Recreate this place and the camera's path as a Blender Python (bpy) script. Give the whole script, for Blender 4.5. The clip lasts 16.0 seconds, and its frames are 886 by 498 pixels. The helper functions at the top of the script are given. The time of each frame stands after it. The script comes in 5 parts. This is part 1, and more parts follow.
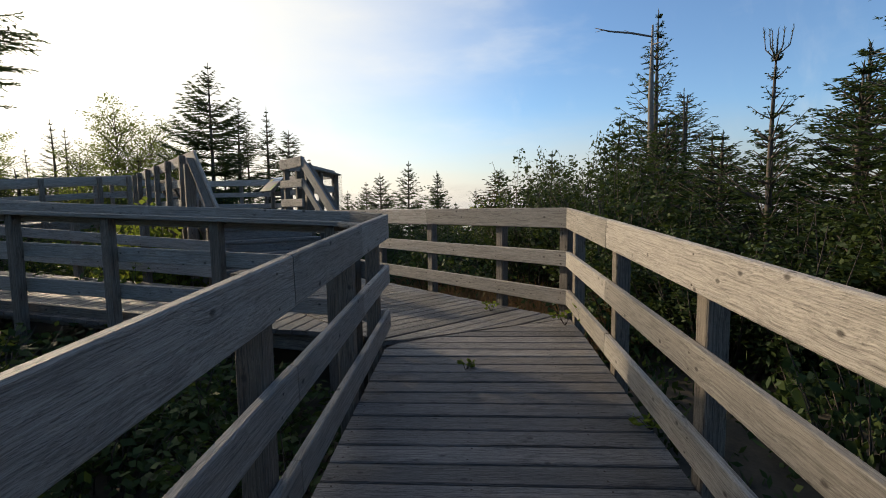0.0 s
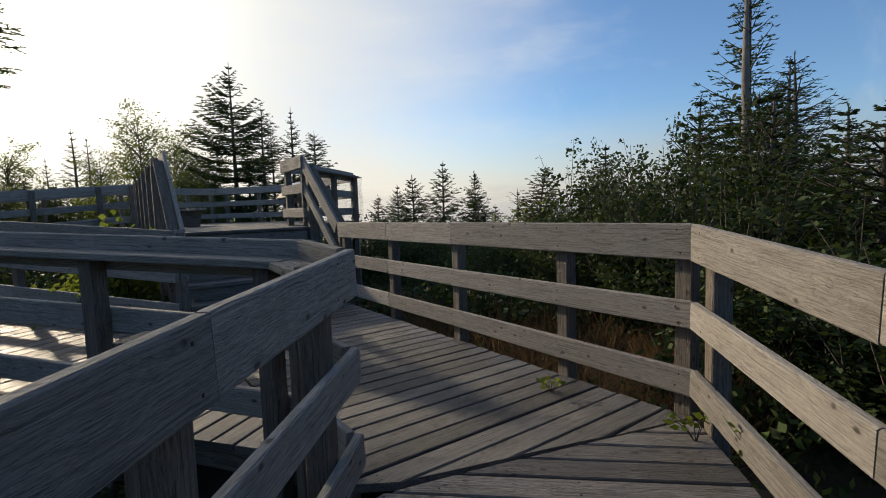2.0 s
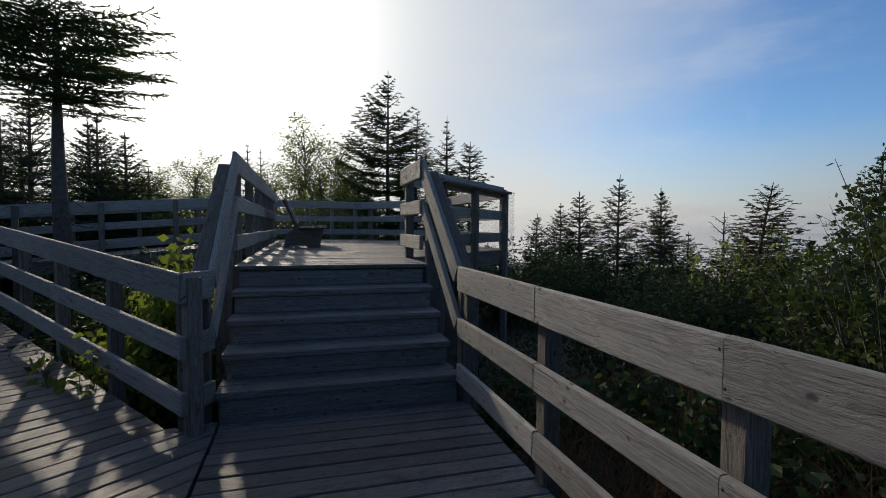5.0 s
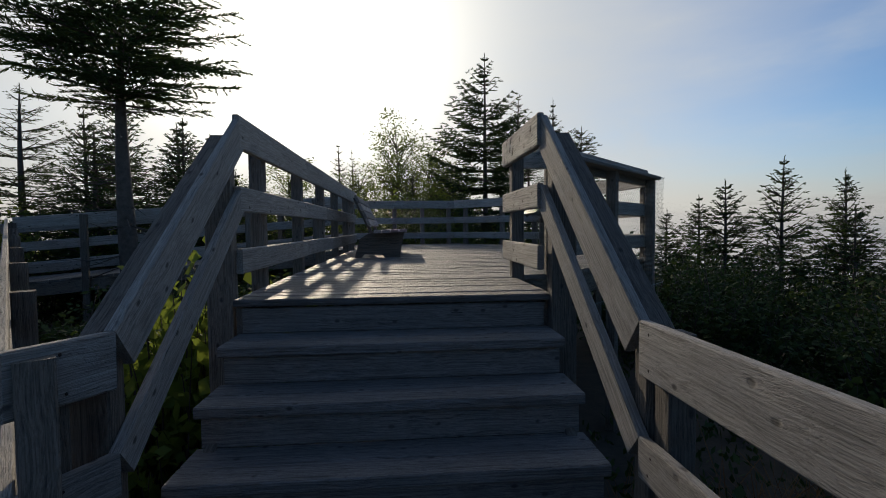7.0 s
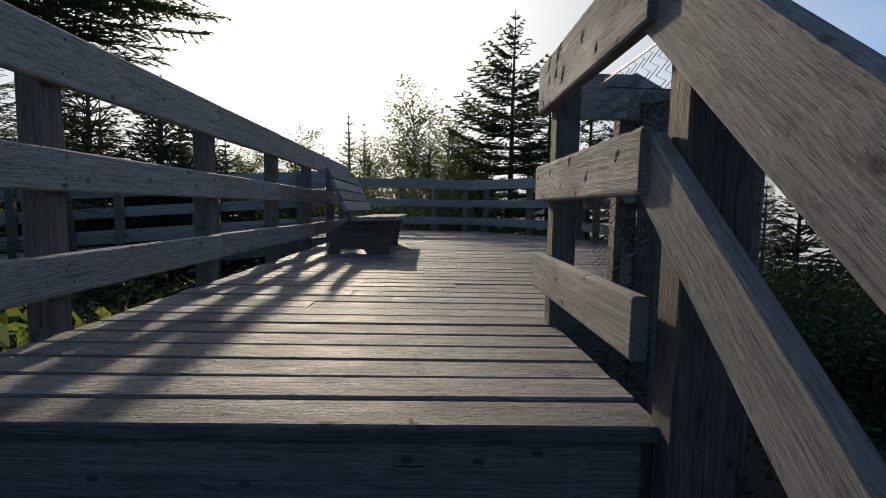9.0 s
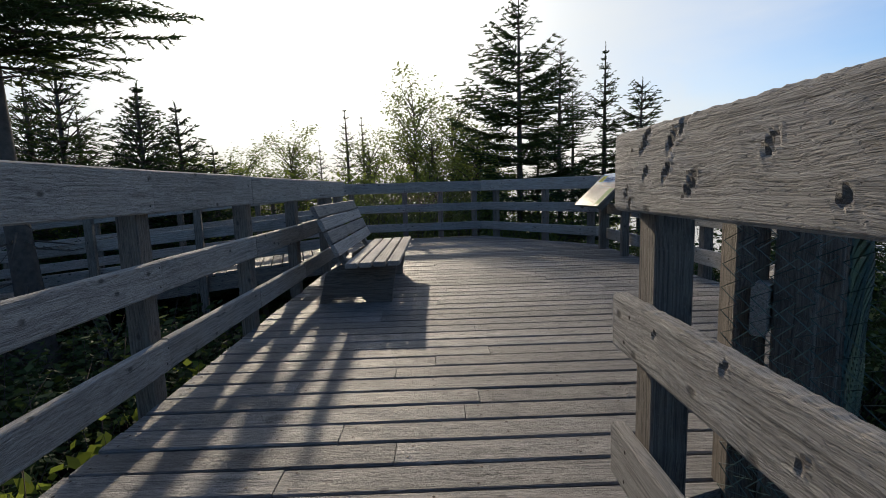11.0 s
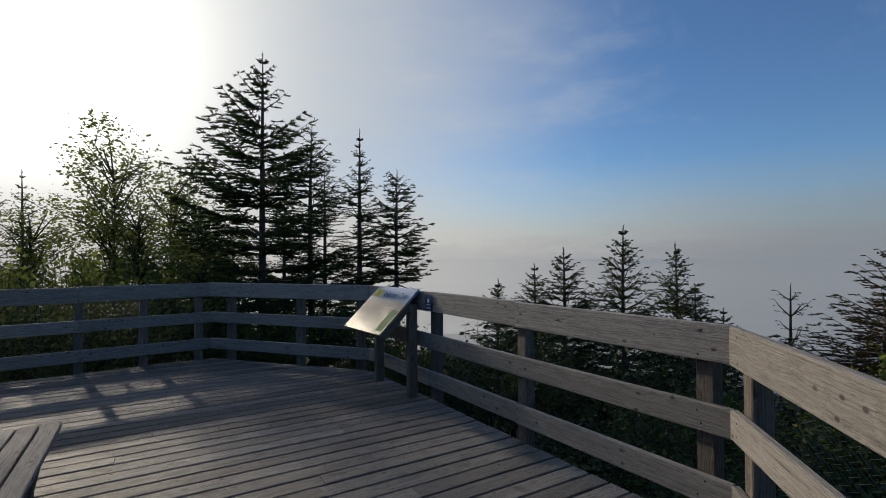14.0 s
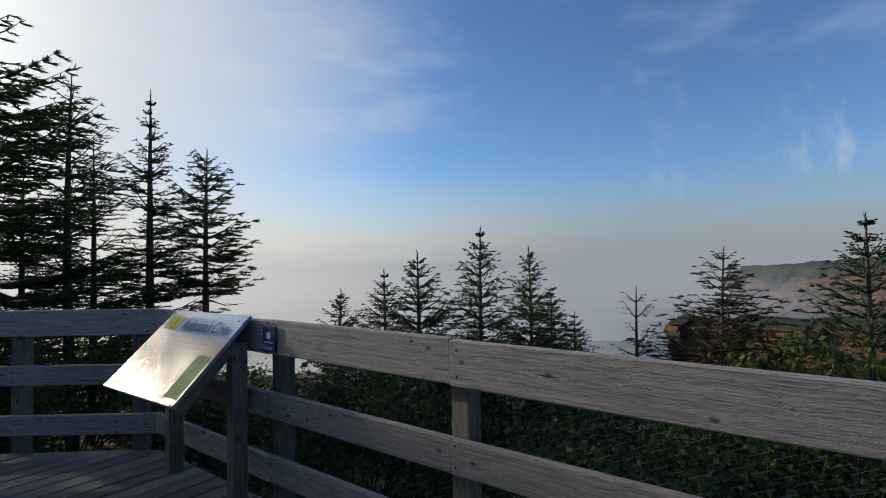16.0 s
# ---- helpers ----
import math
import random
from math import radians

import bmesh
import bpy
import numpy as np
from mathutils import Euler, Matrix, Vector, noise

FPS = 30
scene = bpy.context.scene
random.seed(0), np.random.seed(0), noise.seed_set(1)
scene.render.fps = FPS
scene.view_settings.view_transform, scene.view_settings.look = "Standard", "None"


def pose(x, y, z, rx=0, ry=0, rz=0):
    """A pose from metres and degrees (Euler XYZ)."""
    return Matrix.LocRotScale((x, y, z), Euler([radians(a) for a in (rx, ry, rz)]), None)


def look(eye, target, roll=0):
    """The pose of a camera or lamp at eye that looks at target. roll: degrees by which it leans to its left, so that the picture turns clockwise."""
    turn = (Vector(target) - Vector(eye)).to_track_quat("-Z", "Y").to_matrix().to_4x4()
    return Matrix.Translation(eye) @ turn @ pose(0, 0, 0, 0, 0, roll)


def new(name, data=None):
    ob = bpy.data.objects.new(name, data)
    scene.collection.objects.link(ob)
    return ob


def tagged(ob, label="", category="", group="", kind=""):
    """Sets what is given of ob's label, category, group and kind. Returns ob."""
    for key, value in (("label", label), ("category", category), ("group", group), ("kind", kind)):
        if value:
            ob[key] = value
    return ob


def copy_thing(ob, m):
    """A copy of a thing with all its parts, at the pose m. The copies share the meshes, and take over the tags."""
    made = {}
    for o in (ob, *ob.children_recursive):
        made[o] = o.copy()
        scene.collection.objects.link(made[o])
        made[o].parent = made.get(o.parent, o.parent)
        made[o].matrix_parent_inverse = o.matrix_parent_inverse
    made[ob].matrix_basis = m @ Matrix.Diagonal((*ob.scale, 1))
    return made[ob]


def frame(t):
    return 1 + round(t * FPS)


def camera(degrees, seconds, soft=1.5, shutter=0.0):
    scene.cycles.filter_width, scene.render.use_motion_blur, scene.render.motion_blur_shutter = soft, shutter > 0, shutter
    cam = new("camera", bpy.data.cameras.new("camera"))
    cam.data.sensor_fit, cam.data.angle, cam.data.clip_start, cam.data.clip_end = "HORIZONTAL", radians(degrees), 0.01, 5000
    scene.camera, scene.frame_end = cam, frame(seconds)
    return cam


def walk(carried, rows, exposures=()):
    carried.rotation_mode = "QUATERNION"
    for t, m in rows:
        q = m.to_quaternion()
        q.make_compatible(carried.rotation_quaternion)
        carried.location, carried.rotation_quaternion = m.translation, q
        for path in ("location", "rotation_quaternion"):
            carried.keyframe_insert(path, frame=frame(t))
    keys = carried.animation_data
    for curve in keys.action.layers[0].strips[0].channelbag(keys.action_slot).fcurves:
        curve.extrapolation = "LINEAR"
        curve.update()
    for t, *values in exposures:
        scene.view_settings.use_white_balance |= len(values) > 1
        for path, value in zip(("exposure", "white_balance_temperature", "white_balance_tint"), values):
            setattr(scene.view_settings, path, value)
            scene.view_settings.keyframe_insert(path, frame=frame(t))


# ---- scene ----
cam = camera(85.6, 16.0, soft=0.9)
PATH = [
    (0, (-0.637, -1.721, 1.033), (0.643, -0.194, 0.858), -0.8),
    (0.5, (-0.344, -1.385, 1.077), (0.904, 0.167, 0.898), -1.5),
    (1, (0.014, -1.063, 1.098), (1.226, 0.518, 0.925), -2.4),
    (1.5, (0.319, -0.721, 1.103), (1.481, 0.898, 0.938), -2.1),
    (2, (0.592, -0.386, 1.125), (1.737, 1.245, 0.959), -2.0),
    (2.5, (0.887, -0.071, 1.17), (2.025, 1.566, 1.023), -1.4),
    (3, (1.117, 0.3, 1.202), (2.236, 1.952, 1.065), -1.1),
    (3.5, (1.354, 0.666, 1.22), (2.455, 2.329, 1.073), -0.7),
    (4, (1.567, 1.018, 1.235), (2.562, 2.749, 1.109), 0.4),
    (4.5, (1.706, 1.401, 1.279), (2.514, 3.227, 1.162), 0.3),
    (5, (1.839, 1.827, 1.302), (2.397, 3.745, 1.21), 0.5),
    (7.5, (2.299, 4.128, 1.319), (2.434, 6.121, 1.223), -0.4),
    (7.8, (2.379, 4.365, 1.302), (2.513, 6.358, 1.187), 0.2),
    (8, (2.413, 4.553, 1.288), (2.557, 6.543, 1.16), 0.8),
    (8.2, (2.45, 4.751, 1.311), (2.595, 6.742, 1.185), 1.3),
    (10.3, (2.524, 5.921, 1.696), (2.432, 7.902, 1.441), -0.7),
    (10.5, (2.533, 5.967, 1.788), (2.496, 7.95, 1.536), -0.4),
    (11, (2.475, 6.155, 1.842), (2.501, 8.139, 1.589), -1.7),
    (11.5, (2.434, 6.299, 1.989), (2.525, 8.28, 1.733), -3.5),
    (12, (2.517, 6.543, 2.087), (2.765, 8.514, 1.852), -3.3),
    (12.5, (2.539, 6.766, 2.245), (2.991, 8.71, 2.11), -2.2),
    (13, (2.499, 7.101, 2.294), (3.182, 8.981, 2.266), -1.1),
    (13.5, (2.562, 7.472, 2.281), (3.424, 9.276, 2.287), -1.0),
    (14, (2.639, 7.867, 2.279), (3.682, 9.573, 2.314), -0.3),
    (14.5, (2.778, 8.265, 2.295), (4.012, 9.838, 2.353), -0.1),
    (15, (3.002, 8.647, 2.306), (4.387, 10.089, 2.366), -0.1),
    (15.5, (3.183, 9.04, 2.276), (4.672, 10.374, 2.331), -0.2),
    (16, (3.373, 9.415, 2.263), (4.956, 10.636, 2.316), -0.8),
]
EXPOSURES = [(0.0, 0.52, 7900, 10), (2.5, 0.16, 7300, 10), (5.0, -0.08, 6750, 10), (8.0, -0.22, 7050, 10), (10.3, 0.46, 7000, 10),
             (11.0, 0.24, 6950, 10), (12.0, -0.03, 6850, 10), (13.0, -0.4, 6800, 10), (15.0, -0.2, 6650, 10), (16.0, -0.03, 6700, 10)]
walk(cam, [(t, look(eye, target, roll)) for t, eye, target, roll in PATH], EXPOSURES)

# ---- light ----
SUN_AZ, SUN_EL = 102.0, 20.0
SUN_DIR = Vector((math.cos(radians(SUN_AZ)) * math.cos(radians(SUN_EL)), math.sin(radians(SUN_AZ)) * math.cos(radians(SUN_EL)), math.sin(radians(SUN_EL))))
sun = new("sun", bpy.data.lights.new("sun", "SUN"))
sun.data.energy, sun.data.angle, sun.data.color = 3.2, radians(1.6), (1.0, 0.88, 0.72)
sun.matrix_world = look(SUN_DIR * 60, (0, 0, 0))


def link(nt, a, b):
    nt.links.new(a, b)


def math_node(nt, op, a, b=None, clamp=False):
    n = nt.nodes.new("ShaderNodeMath")
    n.operation, n.use_clamp = op, clamp
    for i, v in enumerate((a, b)):
        if v is None:
            continue
        if isinstance(v, (int, float)):
            n.inputs[i].default_value = v
        else:
            link(nt, v, n.inputs[i])
    return n.outputs[0]


def mix_rgb(nt, fac, a, b, blend="MIX"):
    n = nt.nodes.new("ShaderNodeMix")
    n.data_type, n.blend_type = "RGBA", blend
    for sock, v in ((n.inputs[0], fac), (n.inputs[6], a), (n.inputs[7], b)):
        if isinstance(v, (int, float)):
            sock.default_value = v
        elif isinstance(v, tuple):
            sock.default_value = (*v, 1) if len(v) == 3 else v
        else:
            link(nt, v, sock)
    return n.outputs[2]


def ramp(nt, fac, stops):
    n = nt.nodes.new("ShaderNodeValToRGB")
    el = n.color_ramp.elements
    while len(el) < len(stops):
        el.new(0.5)
    for e, (p, c) in zip(el, stops):
        e.position = p
        e.color = (*c, 1) if isinstance(c, tuple) else (c, c, c, 1)
    link(nt, fac, n.inputs[0])
    return n.outputs[0]


def smooth(nt, v, lo, hi):
    n = nt.nodes.new("ShaderNodeMapRange")
    n.interpolation_type = "SMOOTHSTEP"
    link(nt, v, n.inputs[0])
    n.inputs[1].default_value, n.inputs[2].default_value = lo, hi
    return n.outputs[0]


def noise_node(nt, vec, scale, detail=4.0, rough=0.6):
    n = nt.nodes.new("ShaderNodeTexNoise")
    n.inputs["Scale"].default_value, n.inputs["Detail"].default_value, n.inputs["Roughness"].default_value = scale, detail, rough
    if vec is not None:
        link(nt, vec, n.inputs["Vector"])
    return n.outputs["Fac"]


def mapping(nt, vec, scale=(1, 1, 1), rot=(0, 0, 0)):
    n = nt.nodes.new("ShaderNodeMapping")
    n.inputs["Scale"].default_value = scale
    n.inputs["Rotation"].default_value = rot
    link(nt, vec, n.inputs["Vector"])
    return n.outputs[0]


# sky: clear evening blue, thin bright cloud round the sun, a fog bank on the horizon
world = bpy.data.worlds.new("sky")
world.use_nodes = True
scene.world = world
wt = world.node_tree
sky = wt.nodes.new("ShaderNodeTexSky")
sky.sky_type, sky.sun_disc = "NISHITA", False
sky.sun_elevation, sky.sun_rotation = radians(SUN_EL), radians(90 - SUN_AZ)
sky.air_density, sky.dust_density, sky.ozone_density = 1.0, 0.6, 2.0
tc = wt.nodes.new("ShaderNodeTexCoord").outputs["Generated"]
dot = wt.nodes.new("ShaderNodeVectorMath")
dot.operation = "DOT_PRODUCT"
link(wt, tc, dot.inputs[0])
dot.inputs[1].default_value = SUN_DIR
near_sun = dot.outputs["Value"]
sep = wt.nodes.new("ShaderNodeSeparateXYZ")
link(wt, tc, sep.inputs[0])
up = sep.outputs["Z"]
wisps = noise_node(wt, mapping(wt, tc, (1.6, 1.6, 5.0), (0.25, 0.1, 0.5)), 2.2, 6.0, 0.55)
SKY_GAIN = 0.118
base = mix_rgb(wt, 1.0, sky.outputs[0], (SKY_GAIN * 0.66, SKY_GAIN * 0.93, SKY_GAIN * 1.26), "MULTIPLY")
cirrus = math_node(wt, "MULTIPLY", smooth(wt, wisps, 0.54, 0.8), 0.2)
base = mix_rgb(wt, cirrus, base, (0.62, 0.70, 0.80))
threads = noise_node(wt, mapping(wt, tc, (1.3, 7.0, 3.2), (0.5, 0.35, -0.45)), 2.4, 7.0, 0.6)
patches = smooth(wt, noise_node(wt, tc, 3.0, 2.0, 0.5), 0.46, 0.66)
base = mix_rgb(wt, math_node(wt, "MULTIPLY", math_node(wt, "MULTIPLY", smooth(wt, threads, 0.52, 0.78), patches), 0.45), base, (0.60, 0.67, 0.76))
veil_edge = math_node(wt, "ADD", near_sun, math_node(wt, "MULTIPLY", math_node(wt, "SUBTRACT", wisps, 0.5), 0.16))
veil = smooth(wt, veil_edge, 0.46, 0.99)
base = mix_rgb(wt, veil, base, (0.69, 0.73, 0.76))
glow = math_node(wt, "POWER", math_node(wt, "MAXIMUM", near_sun, 0.0), 27.0)
glow_c = mix_rgb(wt, glow, (0, 0, 0), (1.6, 1.55, 1.42))
base = mix_rgb(wt, 1.0, base, glow_c, "ADD")
fog_n = noise_node(wt, mapping(wt, tc, (1.5, 1.5, 9.0)), 2.0, 4.0, 0.5)
fog_h = math_node(wt, "ADD", up, math_node(wt, "MULTIPLY", math_node(wt, "SUBTRACT", fog_n, 0.5), 0.10))
fog = math_node(wt, "SUBTRACT", 1.0, smooth(wt, fog_h, -0.01, 0.20))
fog_col = mix_rgb(wt, smooth(wt, near_sun, 0.05, 0.95), (0.30, 0.335, 0.39), (0.78, 0.77, 0.74))
base = mix_rgb(wt, fog, base, fog_col)
bg = wt.nodes["Background"]
link(wt, base, bg.inputs[0])
bg.inputs[1].default_value = 1.0


# ---- materials ----
def material(name):
    m = bpy.data.materials.new(name)
    m.use_nodes = True
    nt = m.node_tree
    return m, nt, nt.nodes["Principled BSDF"]


def bump(nt, bsdf, height, strength, dist=0.002):
    b = nt.nodes.new("ShaderNodeBump")
    b.inputs["Strength"].default_value, b.inputs["Distance"].default_value = strength, dist
    link(nt, height, b.inputs["Height"])
    link(nt, b.outputs[0], bsdf.inputs["Normal"])


def wood(name, dark, light, worn, rough=0.82, mottle=0.32, tones=(0.70, 1.18), gloss=0.38):
    m, nt, bsdf = material(name)
    info = nt.nodes.new("ShaderNodeObjectInfo")
    co = nt.nodes.new("ShaderNodeTexCoord").outputs["Object"]
    off = nt.nodes.new("ShaderNodeVectorMath")
    off.operation = "ADD"
    link(nt, co, off.inputs[0])
    comb = nt.nodes.new("ShaderNodeCombineXYZ")
    for i, k in enumerate((37.0, 11.0, 5.0)):
        link(nt, math_node(nt, "MULTIPLY", info.outputs["Random"], k), comb.inputs[i])
    link(nt, comb.outputs[0], off.inputs[1])
    p = off.outputs[0]
    warp = nt.nodes.new("ShaderNodeTexNoise")
    warp.inputs["Scale"].default_value, warp.inputs["Detail"].default_value = 5.0, 2.0
    link(nt, p, warp.inputs["Vector"])
    vor = nt.nodes.new("ShaderNodeTexVoronoi")
    vor.voronoi_dimensions = "2D"
    spx = nt.nodes.new("ShaderNodeSeparateXYZ")
    link(nt, p, spx.inputs[0])
    kxy = nt.nodes.new("ShaderNodeCombineXYZ")
    link(nt, math_node(nt, "MULTIPLY", spx.outputs[0], 4.6), kxy.inputs[0])
    link(nt, math_node(nt, "MULTIPLY", math_node(nt, "ADD", spx.outputs[1], spx.outputs[2]), 7.5), kxy.inputs[1])
    link(nt, kxy.outputs[0], vor.inputs["Vector"])
    vor.inputs["Scale"].default_value = 1.0
    rings = math_node(nt, "MULTIPLY", math_node(nt, "SUBTRACT", 0.6, math_node(nt, "MINIMUM", vor.outputs["Distance"], 0.6)), 0.016)
    bent = nt.nodes.new("ShaderNodeVectorMath")
    bent.operation = "ADD"
    link(nt, p, bent.inputs[0])
    cb = nt.nodes.new("ShaderNodeCombineXYZ")
    shift = math_node(nt, "ADD", rings, math_node(nt, "MULTIPLY", warp.outputs["Fac"], 0.007))
    link(nt, shift, cb.inputs[1])
    link(nt, shift, cb.inputs[2])
    link(nt, cb.outputs[0], bent.inputs[1])
    pb = bent.outputs[0]
    grain = noise_node(nt, mapping(nt, pb, (1.1, 105, 105)), 1.5, 6.0, 0.68)
    fine = noise_node(nt, mapping(nt, pb, (5.0, 330, 330)), 1.4, 4.0, 0.65)
    patch = noise_node(nt, mapping(nt, p, (1.6, 5.0, 5.0)), 2.3, 5.0, 0.65)
    knot = math_node(nt, "SUBTRACT", 1.0, smooth(nt, vor.outputs["Distance"], 0.03, 0.095))
    pick = smooth(nt, noise_node(nt, p, 3.1, 1.0), 0.49, 0.54)
    knot = math_node(nt, "MULTIPLY", knot, pick)
    stain = smooth(nt, noise_node(nt, mapping(nt, p, (3.0, 6.0, 6.0)), 1.7, 3.0), 0.55, 0.78)
    speck = smooth(nt, noise_node(nt, p, 170.0, 2.0, 0.5), 0.63, 0.72)
    col = ramp(nt, grain, [(0.34, tuple(c * 0.85 for c in dark)), (0.5, tuple(a * 0.4 + b * 0.6 for a, b in zip(dark, light))), (0.64, light)])
    col = mix_rgb(nt, math_node(nt, "MULTIPLY", smooth(nt, patch, 0.52, 0.75), 0.4), col, worn)
    col = mix_rgb(nt, math_node(nt, "MULTIPLY", stain, mottle), col, tuple(c * 0.55 for c in dark))
    crack = math_node(nt, "SUBTRACT", 1.0, smooth(nt, fine, 0.38, 0.49))
    col = mix_rgb(nt, math_node(nt, "MULTIPLY", crack, 0.32), col, tuple(c * 0.25 for c in dark))
    col = mix_rgb(nt, math_node(nt, "MULTIPLY", knot, 0.8), col, (0.045, 0.036, 0.03))
    split = math_node(nt, "SUBTRACT", 1.0, smooth(nt, noise_node(nt, mapping(nt, pb, (0.9, 42, 42)), 1.3, 2.0, 0.5), 0.23, 0.27))
    col = mix_rgb(nt, math_node(nt, "MULTIPLY", split, 0.85), col, (0.03, 0.026, 0.022))
    pit = smooth(nt, noise_node(nt, mapping(nt, pb, (34, 230, 230)), 1.0, 2.0, 0.6), 0.56, 0.64)
    col = mix_rgb(nt, math_node(nt, "MULTIPLY", pit, 0.22), col, tuple(c * 0.4 for c in dark))
    col = mix_rgb(nt, math_node(nt, "MULTIPLY", speck, 0.12), col, (0.55, 0.54, 0.5))
    tone = nt.nodes.new("ShaderNodeMapRange")
    link(nt, info.outputs["Random"], tone.inputs[0])
    tone.inputs[3].default_value, tone.inputs[4].default_value = tones
    hsv = nt.nodes.new("ShaderNodeHueSaturation")
    link(nt, tone.outputs[0], hsv.inputs["Value"])
    link(nt, col, hsv.inputs["Color"])
    link(nt, hsv.outputs[0], bsdf.inputs["Base Color"])
    link(nt, ramp(nt, patch, [(0.3, rough - 0.14), (0.7, rough + 0.08)]), bsdf.inputs["Roughness"])
    bsdf.inputs["Specular IOR Level"].default_value = gloss
    h = math_node(nt, "ADD", math_node(nt, "MULTIPLY", grain, 0.6), math_node(nt, "MULTIPLY", fine, 0.6))
    h = math_node(nt, "SUBTRACT", h, math_node(nt, "MULTIPLY", math_node(nt, "ADD", knot, math_node(nt, "ADD", split, pit)), 0.3))
    bump(nt, bsdf, h, 1.0, 0.009)
    return m


RAIL_WOOD = wood("weathered_rail_wood", (0.21, 0.188, 0.164), (0.43, 0.392, 0.347), (0.52, 0.48, 0.43))
DECK_WOOD = wood("weathered_deck_wood", (0.066, 0.060, 0.055), (0.235, 0.216, 0.199), (0.36, 0.335, 0.305), 0.64, 0.7, (0.58, 1.34), 0.5)
# damp blotched planks, base colour also darkened to stand in for shade
DAMP_SHADED_WOOD = wood("damp_shaded_deck_wood", (0.042, 0.039, 0.037), (0.165, 0.152, 0.142), (0.29, 0.27, 0.25), 0.56, 0.9, (0.55, 1.4), 0.5)
STEP_WOOD = wood("weathered_step_wood", (0.10, 0.091, 0.083), (0.255, 0.235, 0.216), (0.31, 0.287, 0.265), 0.76, 0.3, (0.85, 1.15))
KNOTTY_WOOD = wood("cracked_knotty_wood", (0.16, 0.145, 0.125), (0.44, 0.40, 0.355), (0.56, 0.52, 0.47), 0.84, 0.35, (0.95, 1.05))
POST_WOOD = wood("weathered_post_wood", (0.085, 0.070, 0.057), (0.25, 0.21, 0.17), (0.25, 0.22, 0.185))
BENCH_WOOD = wood("weathered_bench_wood", (0.17, 0.15, 0.135), (0.46, 0.42, 0.375), (0.42, 0.39, 0.35))


def leaf_material(name, stops, trans=0.45, tint=(0.30, 0.42, 0.05), rough=0.55):
    m, nt, bsdf = material(name)
    geo = nt.nodes.new("ShaderNodeNewGeometry")
    info = nt.nodes.new("ShaderNodeObjectInfo")
    co = nt.nodes.new("ShaderNodeTexCoord").outputs["Object"]
    big = noise_node(nt, co, 1.1, 3.0)
    f = math_node(nt, "ADD", math_node(nt, "MULTIPLY", geo.outputs["Random Per Island"], 0.6), math_node(nt, "MULTIPLY", big, 0.5))
    f = math_node(nt, "ADD", f, math_node(nt, "MULTIPLY", math_node(nt, "SUBTRACT", info.outputs["Random"], 0.5), 0.25))
    col = ramp(nt, f, stops)
    link(nt, col, bsdf.inputs["Base Color"])
    bsdf.inputs["Roughness"].default_value = rough + 0.12
    bsdf.inputs["Specular IOR Level"].default_value = 0.16
    tr = nt.nodes.new("ShaderNodeBsdfTranslucent")
    link(nt, mix_rgb(nt, 0.6, col, tint), tr.inputs["Color"])
    mx = nt.nodes.new("ShaderNodeMixShader")
    mx.inputs[0].default_value = trans
    link(nt, bsdf.outputs[0], mx.inputs[1])
    link(nt, tr.outputs[0], mx.inputs[2])
    link(nt, mx.outputs[0], nt.nodes["Material Output"].inputs["Surface"])
    return m


NEEDLES = leaf_material("spruce_needles", [(0.15, (0.012, 0.026, 0.012)), (0.5, (0.028, 0.055, 0.022)), (0.9, (0.055, 0.088, 0.028))], 0.24, (0.13, 0.18, 0.04))
NEEDLES_RUST = leaf_material("dying_spruce_needles", [(0.2, (0.02, 0.04, 0.018)), (0.6, (0.035, 0.05, 0.022)), (0.9, (0.13, 0.05, 0.028))], 0.22, (0.2, 0.1, 0.03))
LEAVES = leaf_material("shrub_leaves", [(0.12, (0.010, 0.020, 0.008)), (0.5, (0.024, 0.044, 0.014)), (0.95, (0.065, 0.092, 0.03))], 0.2, (0.10, 0.14, 0.025))
LEAVES_THIN = leaf_material("thin_backlit_leaves", [(0.12, (0.02, 0.036, 0.010)), (0.5, (0.05, 0.08, 0.02)), (0.95, (0.11, 0.14, 0.04))], 0.5, (0.30, 0.36, 0.08))
LEAVES_BRIGHT = leaf_material("young_alder_leaves", [(0.15, (0.04, 0.075, 0.014)), (0.5, (0.08, 0.13, 0.025)), (0.9, (0.16, 0.20, 0.045))], 0.45, (0.28, 0.34, 0.05))
LEAVES_DARK = leaf_material("undergrowth_leaves", [(0.15, (0.012, 0.024, 0.009)), (0.5, (0.028, 0.052, 0.016)), (0.9, (0.07, 0.10, 0.032))], 0.2, (0.10, 0.15, 0.03))
DRY_GRASS = leaf_material("dry_grass", [(0.15, (0.08, 0.042, 0.022)), (0.5, (0.15, 0.08, 0.04)), (0.9, (0.24, 0.15, 0.075))], 0.3, (0.35, 0.2, 0.08), 0.7)


